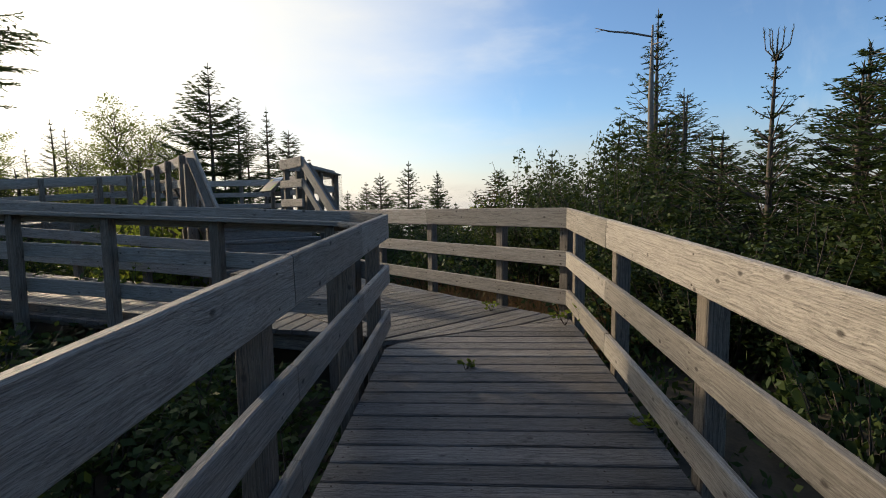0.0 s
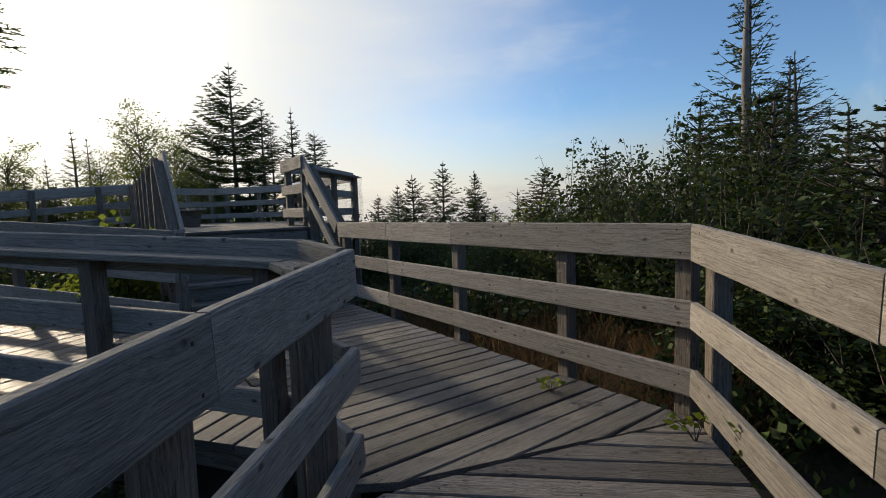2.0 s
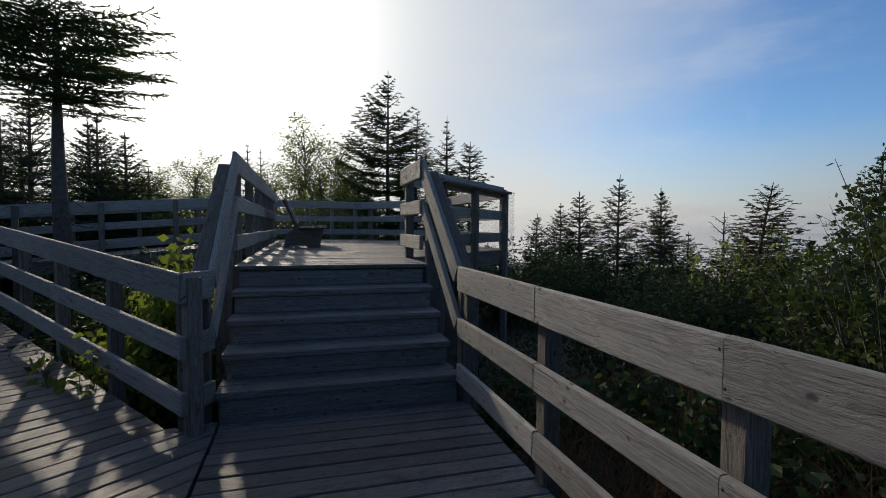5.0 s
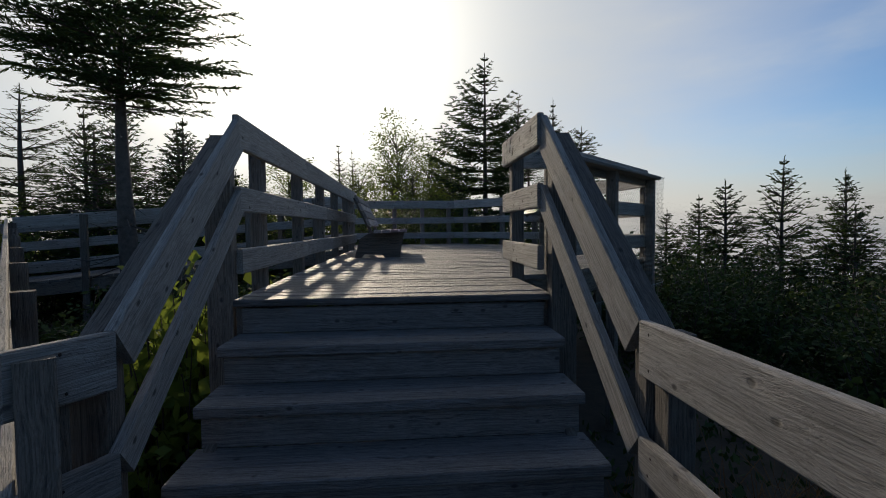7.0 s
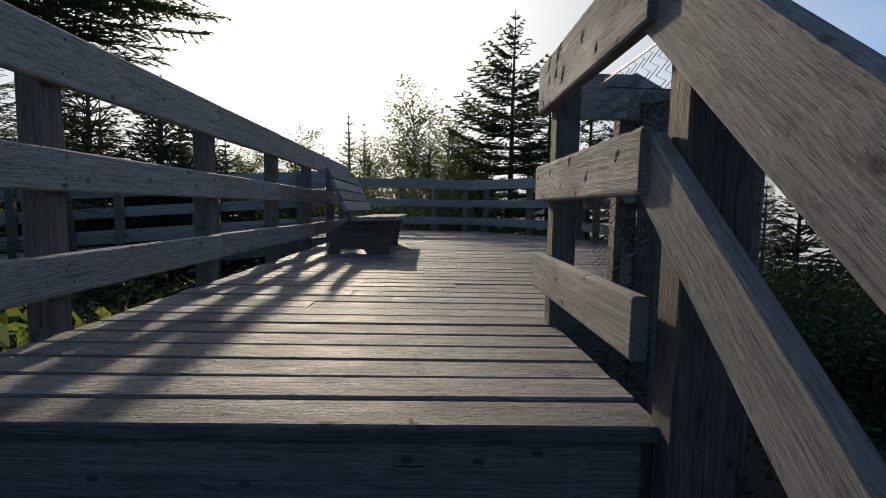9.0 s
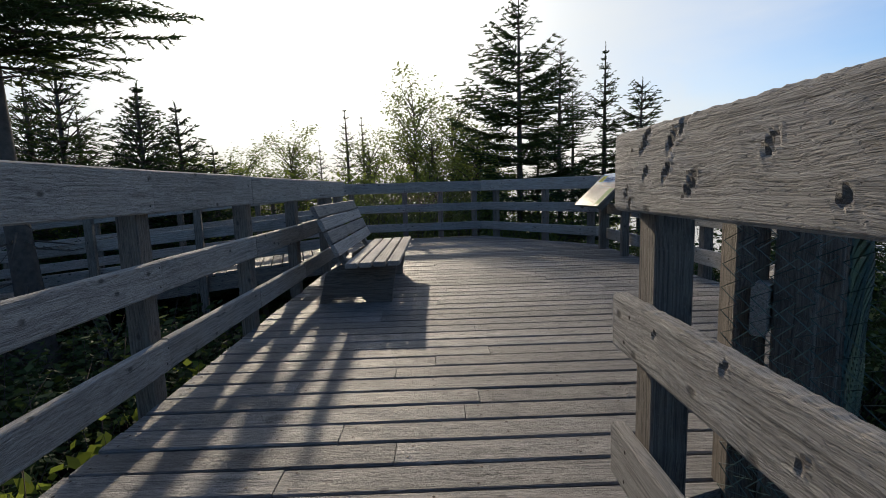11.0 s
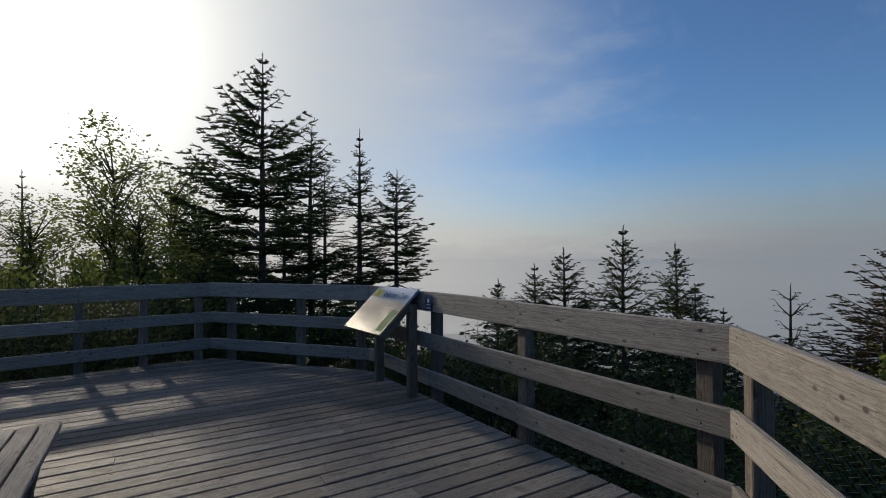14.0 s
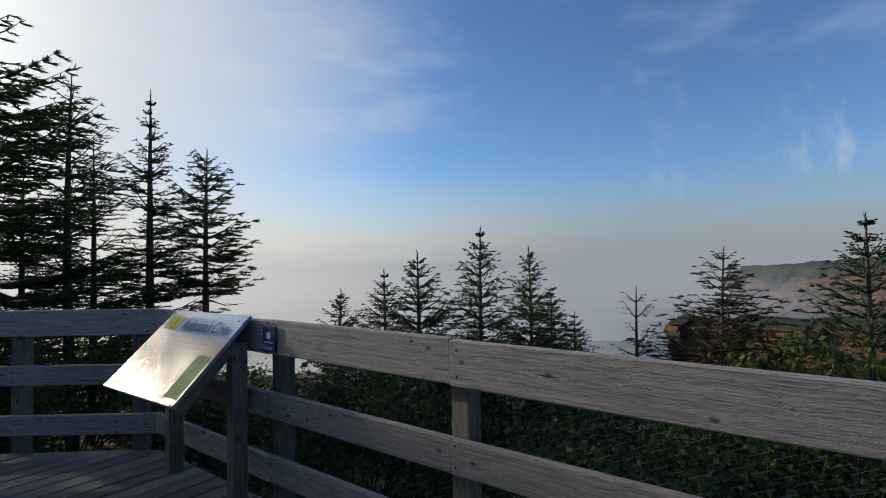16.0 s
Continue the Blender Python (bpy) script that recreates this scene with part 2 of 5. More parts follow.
def plain(name, c, rough=0.6, metal=0.0, var=0.25, scale=8.0, bumpy=0.3):
    m, nt, bsdf = material(name)
    co = nt.nodes.new("ShaderNodeTexCoord").outputs["Object"]
    n = noise_node(nt, co, scale, 6.0, 0.65)
    n2 = noise_node(nt, co, scale * 9, 3.0, 0.6)
    f = math_node(nt, "ADD", math_node(nt, "MULTIPLY", n, 0.7), math_node(nt, "MULTIPLY", n2, 0.3))
    link(nt, ramp(nt, f, [(0.3, tuple(v * (1 - var) for v in c)), (0.7, tuple(min(1, v * (1 + var)) for v in c))]), bsdf.inputs["Base Color"])
    bsdf.inputs["Roughness"].default_value, bsdf.inputs["Metallic"].default_value = rough, metal
    if bumpy:
        bump(nt, bsdf, f, bumpy, 0.01)
    return m


BARK = plain("spruce_bark", (0.085, 0.068, 0.055), 0.9, 0, 0.5, 14, 0.9)
GREY_BARK = plain("dead_grey_bark", (0.17, 0.15, 0.13), 0.9, 0, 0.4, 12, 0.8)
TWIG = plain("shrub_twig", (0.055, 0.042, 0.032), 0.85, 0, 0.35, 20, 0.2)
WIRE = plain("green_coated_wire", (0.02, 0.055, 0.045), 0.35, 0.0, 0.3, 40, 0)
NAIL = plain("rusty_nail", (0.045, 0.03, 0.022), 0.6, 0.6, 0.4, 60, 0)
KNOT = plain("dark_resinous_knot", (0.12, 0.098, 0.078), 0.85, 0, 0.6, 60, 0.8)
STEEL = plain("galvanised_screw", (0.35, 0.34, 0.33), 0.4, 0.9, 0.2, 60, 0)
PANEL_EDGE = plain("sign_edge", (0.30, 0.29, 0.27), 0.5, 0.2, 0.15, 10, 0)


# ---- mesh helpers ----
def mesh_data(name, verts, faces, mat, smooth_shade=False):
    me = bpy.data.meshes.new(name)
    me.from_pydata([tuple(v) for v in verts], [], [tuple(f) for f in faces])
    me.materials.append(mat)
    if smooth_shade:
        me.shade_smooth()
    me.update()
    return me


def part(name, bm, mat, parent, label="", m=None):
    """One mesh object under a thing or part, from a bmesh or mesh data."""
    if isinstance(bm, bmesh.types.BMesh):
        me = bpy.data.meshes.new(name)
        bm.to_mesh(me)
        bm.free()
        me.materials.append(mat)
    else:
        me = bm
    ob = new(name, me)
    if parent is not None:
        ob.parent = parent
        if m is not None:
            ob.matrix_parent_inverse = parent.matrix_basis.inverted()
            ob.matrix_basis = m
    elif m is not None:
        ob.matrix_basis = m
    if label:
        ob["label"] = label
    return ob


def disc(p, n, r):
    """A small raised nail head at p facing n."""
    n = Vector(n).normalized()
    a = n.cross(Vector((0.3, 0.5, 0.8))).normalized()
    b = n.cross(a)
    ring = [Vector(p) + (a * math.cos(k * 1.0472) + b * math.sin(k * 1.0472)) * r for k in range(6)]
    return ring + [Vector(p) + n * 0.0012], [(k, (k + 1) % 6, 6) for k in range(6)]


def nails(chunks, parent):
    o = part("nail_heads", mesh_data("nail_heads", *joined(chunks), NAIL), NAIL, parent, "small rusty nail heads", Matrix())
    o["kind"] = "stuff"


def thing(name, label, category, at=(0, 0, 0), group="", kind=""):
    ob = new(name)
    ob.empty_display_size = 0.1
    ob.location = at
    return tagged(ob, label, category, group, kind)


def prism(length, thick, height, cut0=0.0, cut1=0.0, c=0.006):
    """A sawn board along x with eased edges; cut0 and cut1 slant its ends across the thickness (metres)."""
    y, z = thick / 2, height / 2
    ring = [(-y + c, -z), (y - c, -z), (y, -z + c), (y, z - c), (y - c, z), (-y + c, z), (-y, z - c), (-y, -z + c)]
    verts = [(cut0 * (p[0] / thick), *p) for p in ring] + [(length + cut1 * (p[0] / thick), *p) for p in ring]
    faces = [(i, (i + 1) % 8, 8 + (i + 1) % 8, 8 + i) for i in range(8)] + [tuple(range(7, -1, -1)), tuple(range(8, 16))]
    return verts, faces


BOARD_CACHE = {}


def board_mesh(name, length, thick, height, mat, cut0=0.0, cut1=0.0):
    key = (name, round(length, 3), thick, height, mat.name, round(cut0, 3), round(cut1, 3))
    if key not in BOARD_CACHE:
        v, f = prism(length, thick, height, cut0, cut1)
        BOARD_CACHE[key] = mesh_data(name, v, f, mat)
    return BOARD_CACHE[key]


def along(a, b, upward=(0, 0, 1)):
    """Pose with x from a towards b, z close to upward."""
    x = (Vector(b) - Vector(a)).normalized()
    y = Vector(upward).cross(x).normalized()
    z = x.cross(y)
    return Matrix.Translation(a) @ Matrix((x, y, z)).transposed().to_4x4()


def board(name, a, b, thick, height, mat, parent, upward=(0, 0, 1), cut0=0.0, cut1=0.0, label=""):
    """A board whose centre line runs from a to b."""
    me = board_mesh(name, (Vector(b) - Vector(a)).length, thick, height, mat, cut0, cut1)
    return part(name, me, mat, parent, label, along(a, b, upward))


def tube(points, radii, sides=7):
    verts, faces = [], []
    pts = [Vector(p) for p in points]
    for i, p in enumerate(pts):
        d = (pts[min(i + 1, len(pts) - 1)] - pts[max(i - 1, 0)]).normalized()
        a = d.cross(Vector((0.31, 0.87, 0.11))).normalized()
        b = d.cross(a)
        for k in range(sides):
            t = 2 * math.pi * k / sides
            verts.append(p + (a * math.cos(t) + b * math.sin(t)) * radii[i])
    n = len(pts)
    for i in range(n - 1):
        for k in range(sides):
            k2 = (k + 1) % sides
            faces.append((i * sides + k, i * sides + k2, (i + 1) * sides + k2, (i + 1) * sides + k))
    faces.append(tuple(range(sides - 1, -1, -1)))
    faces.append(tuple(range((n - 1) * sides, n * sides)))
    return verts, faces


def joined(chunks):
    verts, faces = [], []
    for v, f in chunks:
        k = len(verts)
        verts += list(v)
        faces += [tuple(i + k for i in q) for q in f]
    return verts, faces


# ---- ground and sea ----
def bumps(x, y, s, seed=0.0):
    return noise.noise(Vector((x * s + seed, y * s - seed, seed * 0.7)))


def step(a, b, v):
    t = min(1.0, max(0.0, (v - a) / (b - a)))
    return t * t * (3 - 2 * t)


def ground_z(x, y):
    z = -0.62 + 0.14 * bumps(x, y, 0.35) + 0.05 * bumps(x, y, 1.4, 3.0)
    edge = 15.0 + 2.0 * bumps(0, y, 0.1, 5.0)
    z -= 0.09 * max(0.0, x - 5.0) * step(5, 9, x) * 1.4
    z -= 25.5 * step(edge, edge + 16, x) * step(-28, -14, y)
    back = 27.0 + 3.0 * bumps(x, 0, 0.1, 9.0)
    z -= 26.0 * step(back, back + 22, y + 0.15 * x)
    return max(z, -30.0)


def sheet(name, xs, ys, zfun, mat):
    verts = [(x, y, zfun(x, y)) for y in ys for x in xs]
    n = len(xs)
    faces = [(j * n + i, j * n + i + 1, (j + 1) * n + i + 1, (j + 1) * n + i) for j in range(len(ys) - 1) for i in range(n - 1)]
    return new(name, mesh_data(name, verts, faces, mat, True))


EARTH = plain("forest_floor", (0.05, 0.04, 0.026), 0.95, 0, 0.6, 3.0, 0.8)
near = [-12 + 0.5 * i for i in range(0, 91)]
xs = [-1500, -600, -250, -100, -50, -25] + near + [36, 40, 50, 80, 200, 600, 1500]
ys = [-1500, -600, -250, -100, -50, -25] + near + [36, 40, 50, 60, 80, 200, 600, 1500]
tagged(sheet("ground", xs, ys, ground_z, EARTH), "dark earthen ground that falls away to the sea", "ground", kind="structure")

SEA, nt, bsdf = material("sea_water")
co = nt.nodes.new("ShaderNodeTexCoord").outputs["Object"]
bsdf.inputs["Base Color"].default_value = (0.022, 0.045, 0.062, 1)
bsdf.inputs["Roughness"].default_value = 0.22
bsdf.inputs["IOR"].default_value = 1.33
bump(nt, bsdf, math_node(nt, "ADD", noise_node(nt, mapping(nt, co, (1, 2.2, 1)), 0.35, 5.0, 0.6), noise_node(nt, co, 0.06, 3.0)), 0.6, 0.5)
sea_steps = [-4000, -1500, -500, -150, 0, 150, 500, 1500, 4000]
tagged(sheet("water", sea_steps, sea_steps, lambda x, y: -25.0, SEA), "calm grey-blue sea fading into fog", "sea", kind="structure")


# ---- boardwalk plan ----
RISE, DECK = 0.189, 0.945
R1 = Vector((0.683, 0.730, 0.0577))           # first ramp, upwards
W1 = Vector((-0.612, 0.791, 0.050))           # side walkway, upwards away from the landing
U1 = Vector((-0.960, -0.280, -0.078))         # upper ramp, downwards away from the deck
TOP, MID, LOW = 1.010, 0.620, 0.272           # upper edges of the three rails above the deck


def railing(label, a, b, side, posts, cap=False, joints=(), post_drop=1.75, ends=(0.0, 0.0), rails=(TOP, MID, LOW), knots=None):
    """Rails from a to b (points on the deck line under their inner faces); posts stand on the outer side.
    side: +1 when the outer side lies to the left of a towards b. posts, joints: metres from a."""
    a, b = Vector(a), Vector(b)
    d = (b - a)
    length = d.length
    u = d / length
    flat = Vector((u.x, u.y, 0)).normalized()
    out = Vector((-flat.y, flat.x, 0)) * side
    r = thing("railing", label, "railing", (a + b) / 2, kind="structure")
    cuts = [0.0, *sorted(joints), length]
    for k, top in enumerate(rails):
        h = 0.184 if k == 0 else 0.14
        for i in range(len(cuts) - 1):
            s0, s1 = cuts[i], cuts[i + 1]
            if i > 0:
                s0 += 0.004
            p = a + u * s0 + out * (0.019 + 0.0015 * (i % 2)) + Vector((0, 0, top - h / 2 + random.uniform(-0.004, 0.004)))
            q = a + u * s1 + out * (0.019 + 0.0015 * (i % 2)) + Vector((0, 0, top - h / 2 + random.uniform(-0.004, 0.004)))
            if knots and knots[k]:
                v, f, hearts = worn_board((q - p).length, 0.038, h, knots[k], 3.0 + k)
                me = mesh_data("rail_board", v, f, KNOTTY_WOOD)
                me.materials.append(KNOT)
                for i_face in hearts:
                    me.polygons[i_face].material_index = 1
                part("rail_board", me, KNOTTY_WOOD, r, "cracked grey board with deep knots", along(p, q))
                continue
            board("rail_board", p, q, 0.038, h, RAIL_WOOD, r, cut0=ends[0] if i == 0 else 0, cut1=ends[1] if i == len(cuts) - 2 else 0)
    heads = []
    for s in posts:
        for top, h in zip(rails, (0.184, 0.14, 0.14)):
            for dz in (0.035, h - 0.035):
                heads.append(disc(a + u * (s + random.uniform(-0.02, 0.02)) + Vector((0, 0, top - dz + random.uniform(-0.008, 0.008))) - out * 0.0005, -out, 0.0055))
    nails(heads, r)
    for s in posts:
        p = a + u * s + out * (0.042 + 0.046)
        hi = TOP - 0.122 if cap else TOP - 0.03
        lo = min(-post_drop, ground_z(p.x, p.y) - p.z - 0.05)
        board("post", p + Vector((0, 0, lo)), p + Vector((0, 0, hi)), 0.09, 0.09, POST_WOOD, r, upward=out)
    if cap:
        p = a + out * 0.113 + Vector((0, 0, TOP - 0.102))
        board("cap_plank", p + u * 0.02, p + u * (length - 0.02), 0.14, 0.038, RAIL_WOOD, r)
    return r


def v3(x, y, z=0.0):
    return Vector((x, y, z))


def worn_board(length, thick, height, knots, seed):
    """A rail board along x whose +y face is weathered: gouged knots (x, z, radius), raised grain, a frayed upper edge."""
    nx, nz = int(length / 0.008), 30
    verts, faces, hearts = [], [], []
    for i in range(nx + 1):
        x = length * i / nx
        fray = 0.004 * noise.noise(Vector((x * 22, seed, 0))) + 0.003 * noise.noise(Vector((x * 70, seed, 4)))
        for j in range(nz + 1):
            f = j / nz
            z = height * (f - 0.5)
            bend = 0.0
            cut = 0.0
            for kx, kz, kr in knots:
                dx, dz = (x - kx + 0.5 * (z - kz)) / 0.8, (z - kz) / 1.3
                r = math.hypot(dx, dz) / kr
                bend += 0.006 * math.exp(-r * r * 0.4) * (1 if dz > 0 else -1)
                if r < 1.3:
                    rough = 0.7 + 1.5 * noise.noise(Vector((x * 75, z * 75, seed)))
                    cut += 0.0055 * max(0.0, 1 - r * r) * rough - 0.0015 * max(0.0, 1 - abs(r - 1.1) * 5)
            cut += 0.0011 * noise.noise(Vector((x * 7, (z + bend) * 150, seed)))
            cut += 0.0012 * max(0.0, noise.noise(Vector((x * 55, (z + bend) * 190, seed + 7))))
            edge = min(f, 1 - f) * height
            cut += 0.007 * max(0.0, 1 - edge / 0.012) ** 2
            verts.append((x, thick / 2 - cut, z + (fray * f ** 6)))
        verts += [(x, -thick / 2 + 0.004, height / 2 + fray), (x, -thick / 2, height / 2 - 0.006), (x, -thick / 2, -height / 2)]
    m = nz + 4
    for i in range(nx):
        for j in range(m):
            k = (j + 1) % m
            x, z = verts[i * m + j][0], verts[i * m + j][2]
            for kx, kz, kr in knots:
                r = math.hypot((x - kx + 0.5 * (z - kz)) / 0.8, (z - kz) / 1.3) / kr
                if j < nz and r < 0.65 + 0.7 * noise.noise(Vector((x * 130, z * 130, seed))):
                    hearts.append(len(faces))
            faces.append((i * m + j, i * m + k, (i + 1) * m + k, (i + 1) * m + j))
    faces += [tuple(range(m - 1, -1, -1)), tuple(range(nx * m, (nx + 1) * m))]
    return verts, faces, sorted(set(hearts))


# landing
CR, LE, FLC, LRC = v3(2.942, 0.835), v3(1.365, 1.300, -0.02), v3(1.336, 1.784), v3(1.118, 5.0)
railing("weathered grey three-board railing along the landing", CR, v3(2.94, 5.22), -1, (0.06, 0.86, 2.02, 3.14, 4.32), joints=(2.02, 3.14))
# first ramp
RL = 9.0
railing("weathered grey three-board railing on the right of the sloping ramp", CR - R1 * RL, CR, -1, (0.6, 1.8, 3.0, 4.2, 5.4, 6.6, 7.74, 8.9), joints=(4.2, 7.78))
railing("weathered grey three-board railing with split knots beside the ramp", LE - R1 * RL, LE, 1, (0.9, 2.1, 3.3, 4.5, 5.7, 6.9, 8.05, 8.8), joints=(4.5, 7.04, 8.11))
railing("short angled piece of grey railing between ramp and walkway", LE + v3(-0.02, 0.05), FLC, 1, (0.3,), cap=True)
# side walkway
WL = 8.6
railing("weathered grey railing with a flat cap plank along the walkway", FLC, FLC + v3(-0.612, 0.791, 0.038) * (WL + 1.6), 1, (0.15, 1.22, 2.35, 3.45, 4.6, 5.8, 7.0, 8.2, 9.4), cap=True, joints=(4.6,))
railing("weathered grey three-board railing behind the walkway", LRC, LRC + v3(-0.612, 0.791, 0.062) * WL, -1, (0.02, 1.2, 2.38, 3.5, 4.9, 6.3, 7.7), joints=(2.38, 4.9))
railing("short grey railing piece beside the foot of the stairs", LRC + v3(0.03, 0.0), v3(1.27, 5.27), 1, (0.14,))


# decks: boards clipped to a polygon
def clip(poly, origin, axis, across, s):
    """The interval of the line across = s within the polygon, along axis."""
    hits = []
    for i in range(len(poly)):
        p, q = poly[i] - origin, poly[(i + 1) % len(poly)] - origin
        a, b = p.dot(across), q.dot(across)
        if (a - s) * (b - s) < 0:
            t = (s - a) / (b - a)
            hits.append(p.dot(axis) + t * (q.dot(axis) - p.dot(axis)))
    return sorted(hits)


def deck_boards(floor, poly, axis, zfun, seed, pitch=0.144, long_edge=3.6, mat=DECK_WOOD):
    rnd = random.Random(seed)
    axis = Vector(axis).normalized()
    across = Vector((-axis.y, axis.x, 0))
    poly = [Vector((p[0], p[1], 0)) for p in poly]
    origin = poly[0].copy()
    lo = min((p - origin).dot(across) for p in poly)
    hi = max((p - origin).dot(across) for p in poly)
    s = lo + pitch / 2
    heads = []
    while s < hi:
        ends = [clip(poly, origin, axis, across, s + o) for o in (-0.066, 0.066)]
        if all(len(e) >= 2 for e in ends):
            a0, a1 = ends[0][0], ends[0][-1]
            b0, b1 = ends[1][0], ends[1][-1]
            x0, x1 = (a0 + b0) / 2, (a1 + b1) / 2
            cuts = [x0]
            if x1 - x0 > long_edge * 0.75:
                c = x0 + (x1 - x0) * rnd.choice((0.33, 0.5, 0.62))
                cuts.append(c + rnd.choice((0, 0.4, -0.4)))
            cuts.append(x1)
            for i in range(len(cuts) - 1):
                e0, e1 = cuts[i] + (0.003 if i else 0), cuts[i + 1]
                p = origin + axis * e0 + across * s
                q = origin + axis * e1 + across * s
                dz = rnd.uniform(-0.003, 0.003)
                pz, qz = zfun(p.x, p.y) - 0.019 + dz, zfun(q.x, q.y) - 0.019 + rnd.uniform(-0.003, 0.003)
                g = across
                tilt = zfun(*(p + g * 0.1).xy) - zfun(*(p - g * 0.1).xy)
                upv = Vector((-g.x * tilt / 0.2, -g.y * tilt / 0.2, 1))
                k = e0 + 0.05
                while k < e1 - 0.02:
                    for o in (-0.038, 0.038):
                        c = origin + axis * (k + rnd.uniform(-0.012, 0.012)) + across * (s + o + rnd.uniform(-0.008, 0.008))
                        heads.append(disc((c.x, c.y, zfun(c.x, c.y) + dz * 0.5 + 0.0015), upv, 0.0055))
                    k += 0.58
                board("plank", (p.x, p.y, pz), (q.x, q.y, qz), 0.133, 0.038, mat, floor, upward=upv,
                      cut0=(b0 - a0) if i == 0 else 0, cut1=(b1 - a1) if i == len(cuts) - 2 else 0)
        s += pitch
    nails(heads, floor)


def flat_floor(x, y):
    return 0.0


def ramp_floor(x, y):
    return min(0.0, ((x - CR.x) * R1.x + (y - CR.y) * R1.y) * 0.0577 + 0.03)


def walk_floor(x, y):
    return max(0.0, ((x - LRC.x) * W1.x + (y - LRC.y) * W1.y) * 0.05)


def beam(a, b, h, parent, w=0.045):
    board("joist", a, b, w, h, POST_WOOD, parent)


FOLD_R, FOLD_L = v3(3.0, 0.86), v3(1.33, 1.33)
landing = thing("floor", "weathered grey plank landing", "decking", (2.1, 3, 0), kind="structure")
tagged(landing, "weathered grey landing of parallel timber planks")
LANDING_POLY = [FOLD_R, v3(3.0, 5.27), v3(1.31, 5.27), v3(1.31, 1.36)]
ramp_one = thing("floor", "weathered grey planks of the sloping ramp", "decking", (0.5, -1, 0), kind="structure")
RAMP_POLY = [FOLD_R + v3(0, -0.02), FOLD_L + v3(0, -0.02), FOLD_L - R1 * (RL - 0.4), FOLD_R - R1 * RL]
side_walk = thing("floor", "weathered grey planks of the side walkway", "decking", (-1, 5, 0), kind="structure")
WALK_POLY = [v3(1.29, 1.75), v3(1.29, 5.24), LRC + v3(-0.05, 0.06), LRC + W1 * WL, FLC + W1 * (WL + 1.6)]
beam(v3(2.93, 0.9, -0.14), v3(2.93, 5.2, -0.14), 0.19, landing)
beam(v3(1.36, 1.4, -0.14), v3(1.36, 5.2, -0.14), 0.19, landing)
for e in (CR + v3(-0.05, 0.03), LE + v3(0.05, -0.03)):
    beam(e - R1 * (RL - 0.3) + v3(0, 0, -0.11), e + v3(0, 0, -0.12), 0.19, ramp_one)
for e, l in ((LRC + v3(-0.05, -0.04), WL), (FLC + v3(0.04, 0.05), WL + 1.5)):
    beam(e + v3(0, 0, -0.14), e + W1 * l + v3(0, 0, -0.14), 0.19, side_walk)

# stairs
XL, XR, Y0, TREAD = 1.27, 2.975, 5.25, 0.277
stairs = thing("staircase", "five weathered grey timber steps in shade", "stairs", (2.1, 5.8, 0), kind="structure")
for k in range(5):
    y = Y0 + TREAD * k
    z = RISE * (k + 1)
    foot = z - RISE - (0.16 if k == 0 else 0.0)
    mid_z = (foot + z - 0.052) / 2
    board("riser", (XL + 0.02, y + 0.02, mid_z), (XR - 0.02, y + 0.02, mid_z), 0.03, z - 0.052 - foot, STEP_WOOD, stairs)
    if k < 4:
        for j in range(2):
            w = 0.142 if j == 0 else 0.166
            yy = y - 0.022 + 0.071 + j * 0.158
            board("tread", (XL, yy, z - 0.025), (XR, yy, z - 0.025), w, 0.05, STEP_WOOD, stairs)
for x in (XL + 0.06, XR - 0.06):
    board("stringer", (x, Y0 + 0.06, -0.02), (x, Y0 + 5 * TREAD + 0.1, DECK - 0.1), 0.05, 0.2, POST_WOOD, stairs)


def stair_rail(label, x, y0, y1, out):
    r = thing("handrail", label, "railing", (x, (y0 + y1) / 2, 0.6), kind="structure")
    xo = x + out * 0.02
    slope = Vector((0, y1 - y0, DECK - 0.01))
    for top, h in ((TOP, 0.20), (MID, 0.15)):
        p, q = Vector((xo, y0, top)), Vector((xo, y1, top + DECK - 0.01))
        dn = slope.normalized().cross(Vector((1, 0, 0)))
        dn = dn if dn.z < 0 else -dn
        hh = h * 0.86
        board("sloping_board", p + dn * hh / 2, q + dn * hh / 2, 0.038, hh, RAIL_WOOD, r)
    p, q = Vector((x + out * 0.095, y0 + 0.05, TOP - 0.055)), Vector((x + out * 0.095, y1 - 0.035, TOP + DECK - 0.132))
    board("cap_plank", p, q, 0.11, 0.038, POST_WOOD, r)
    for yy, zt in ((y0 + 0.07, TOP - 0.06), (y1 - 0.03, TOP + DECK - 0.22)):
        board("post", (x + out * 0.112, yy, -0.8), (x + out * 0.112, yy, zt), 0.09, 0.14, POST_WOOD, r, upward=(out, 0, 0))


stair_rail("sloping grey timber handrail beside the steps", 2.94, 5.22, 6.37, 1)
stair_rail("sloping grey timber handrail with a wide cap plank", 1.27, 5.27, 6.48, -1)

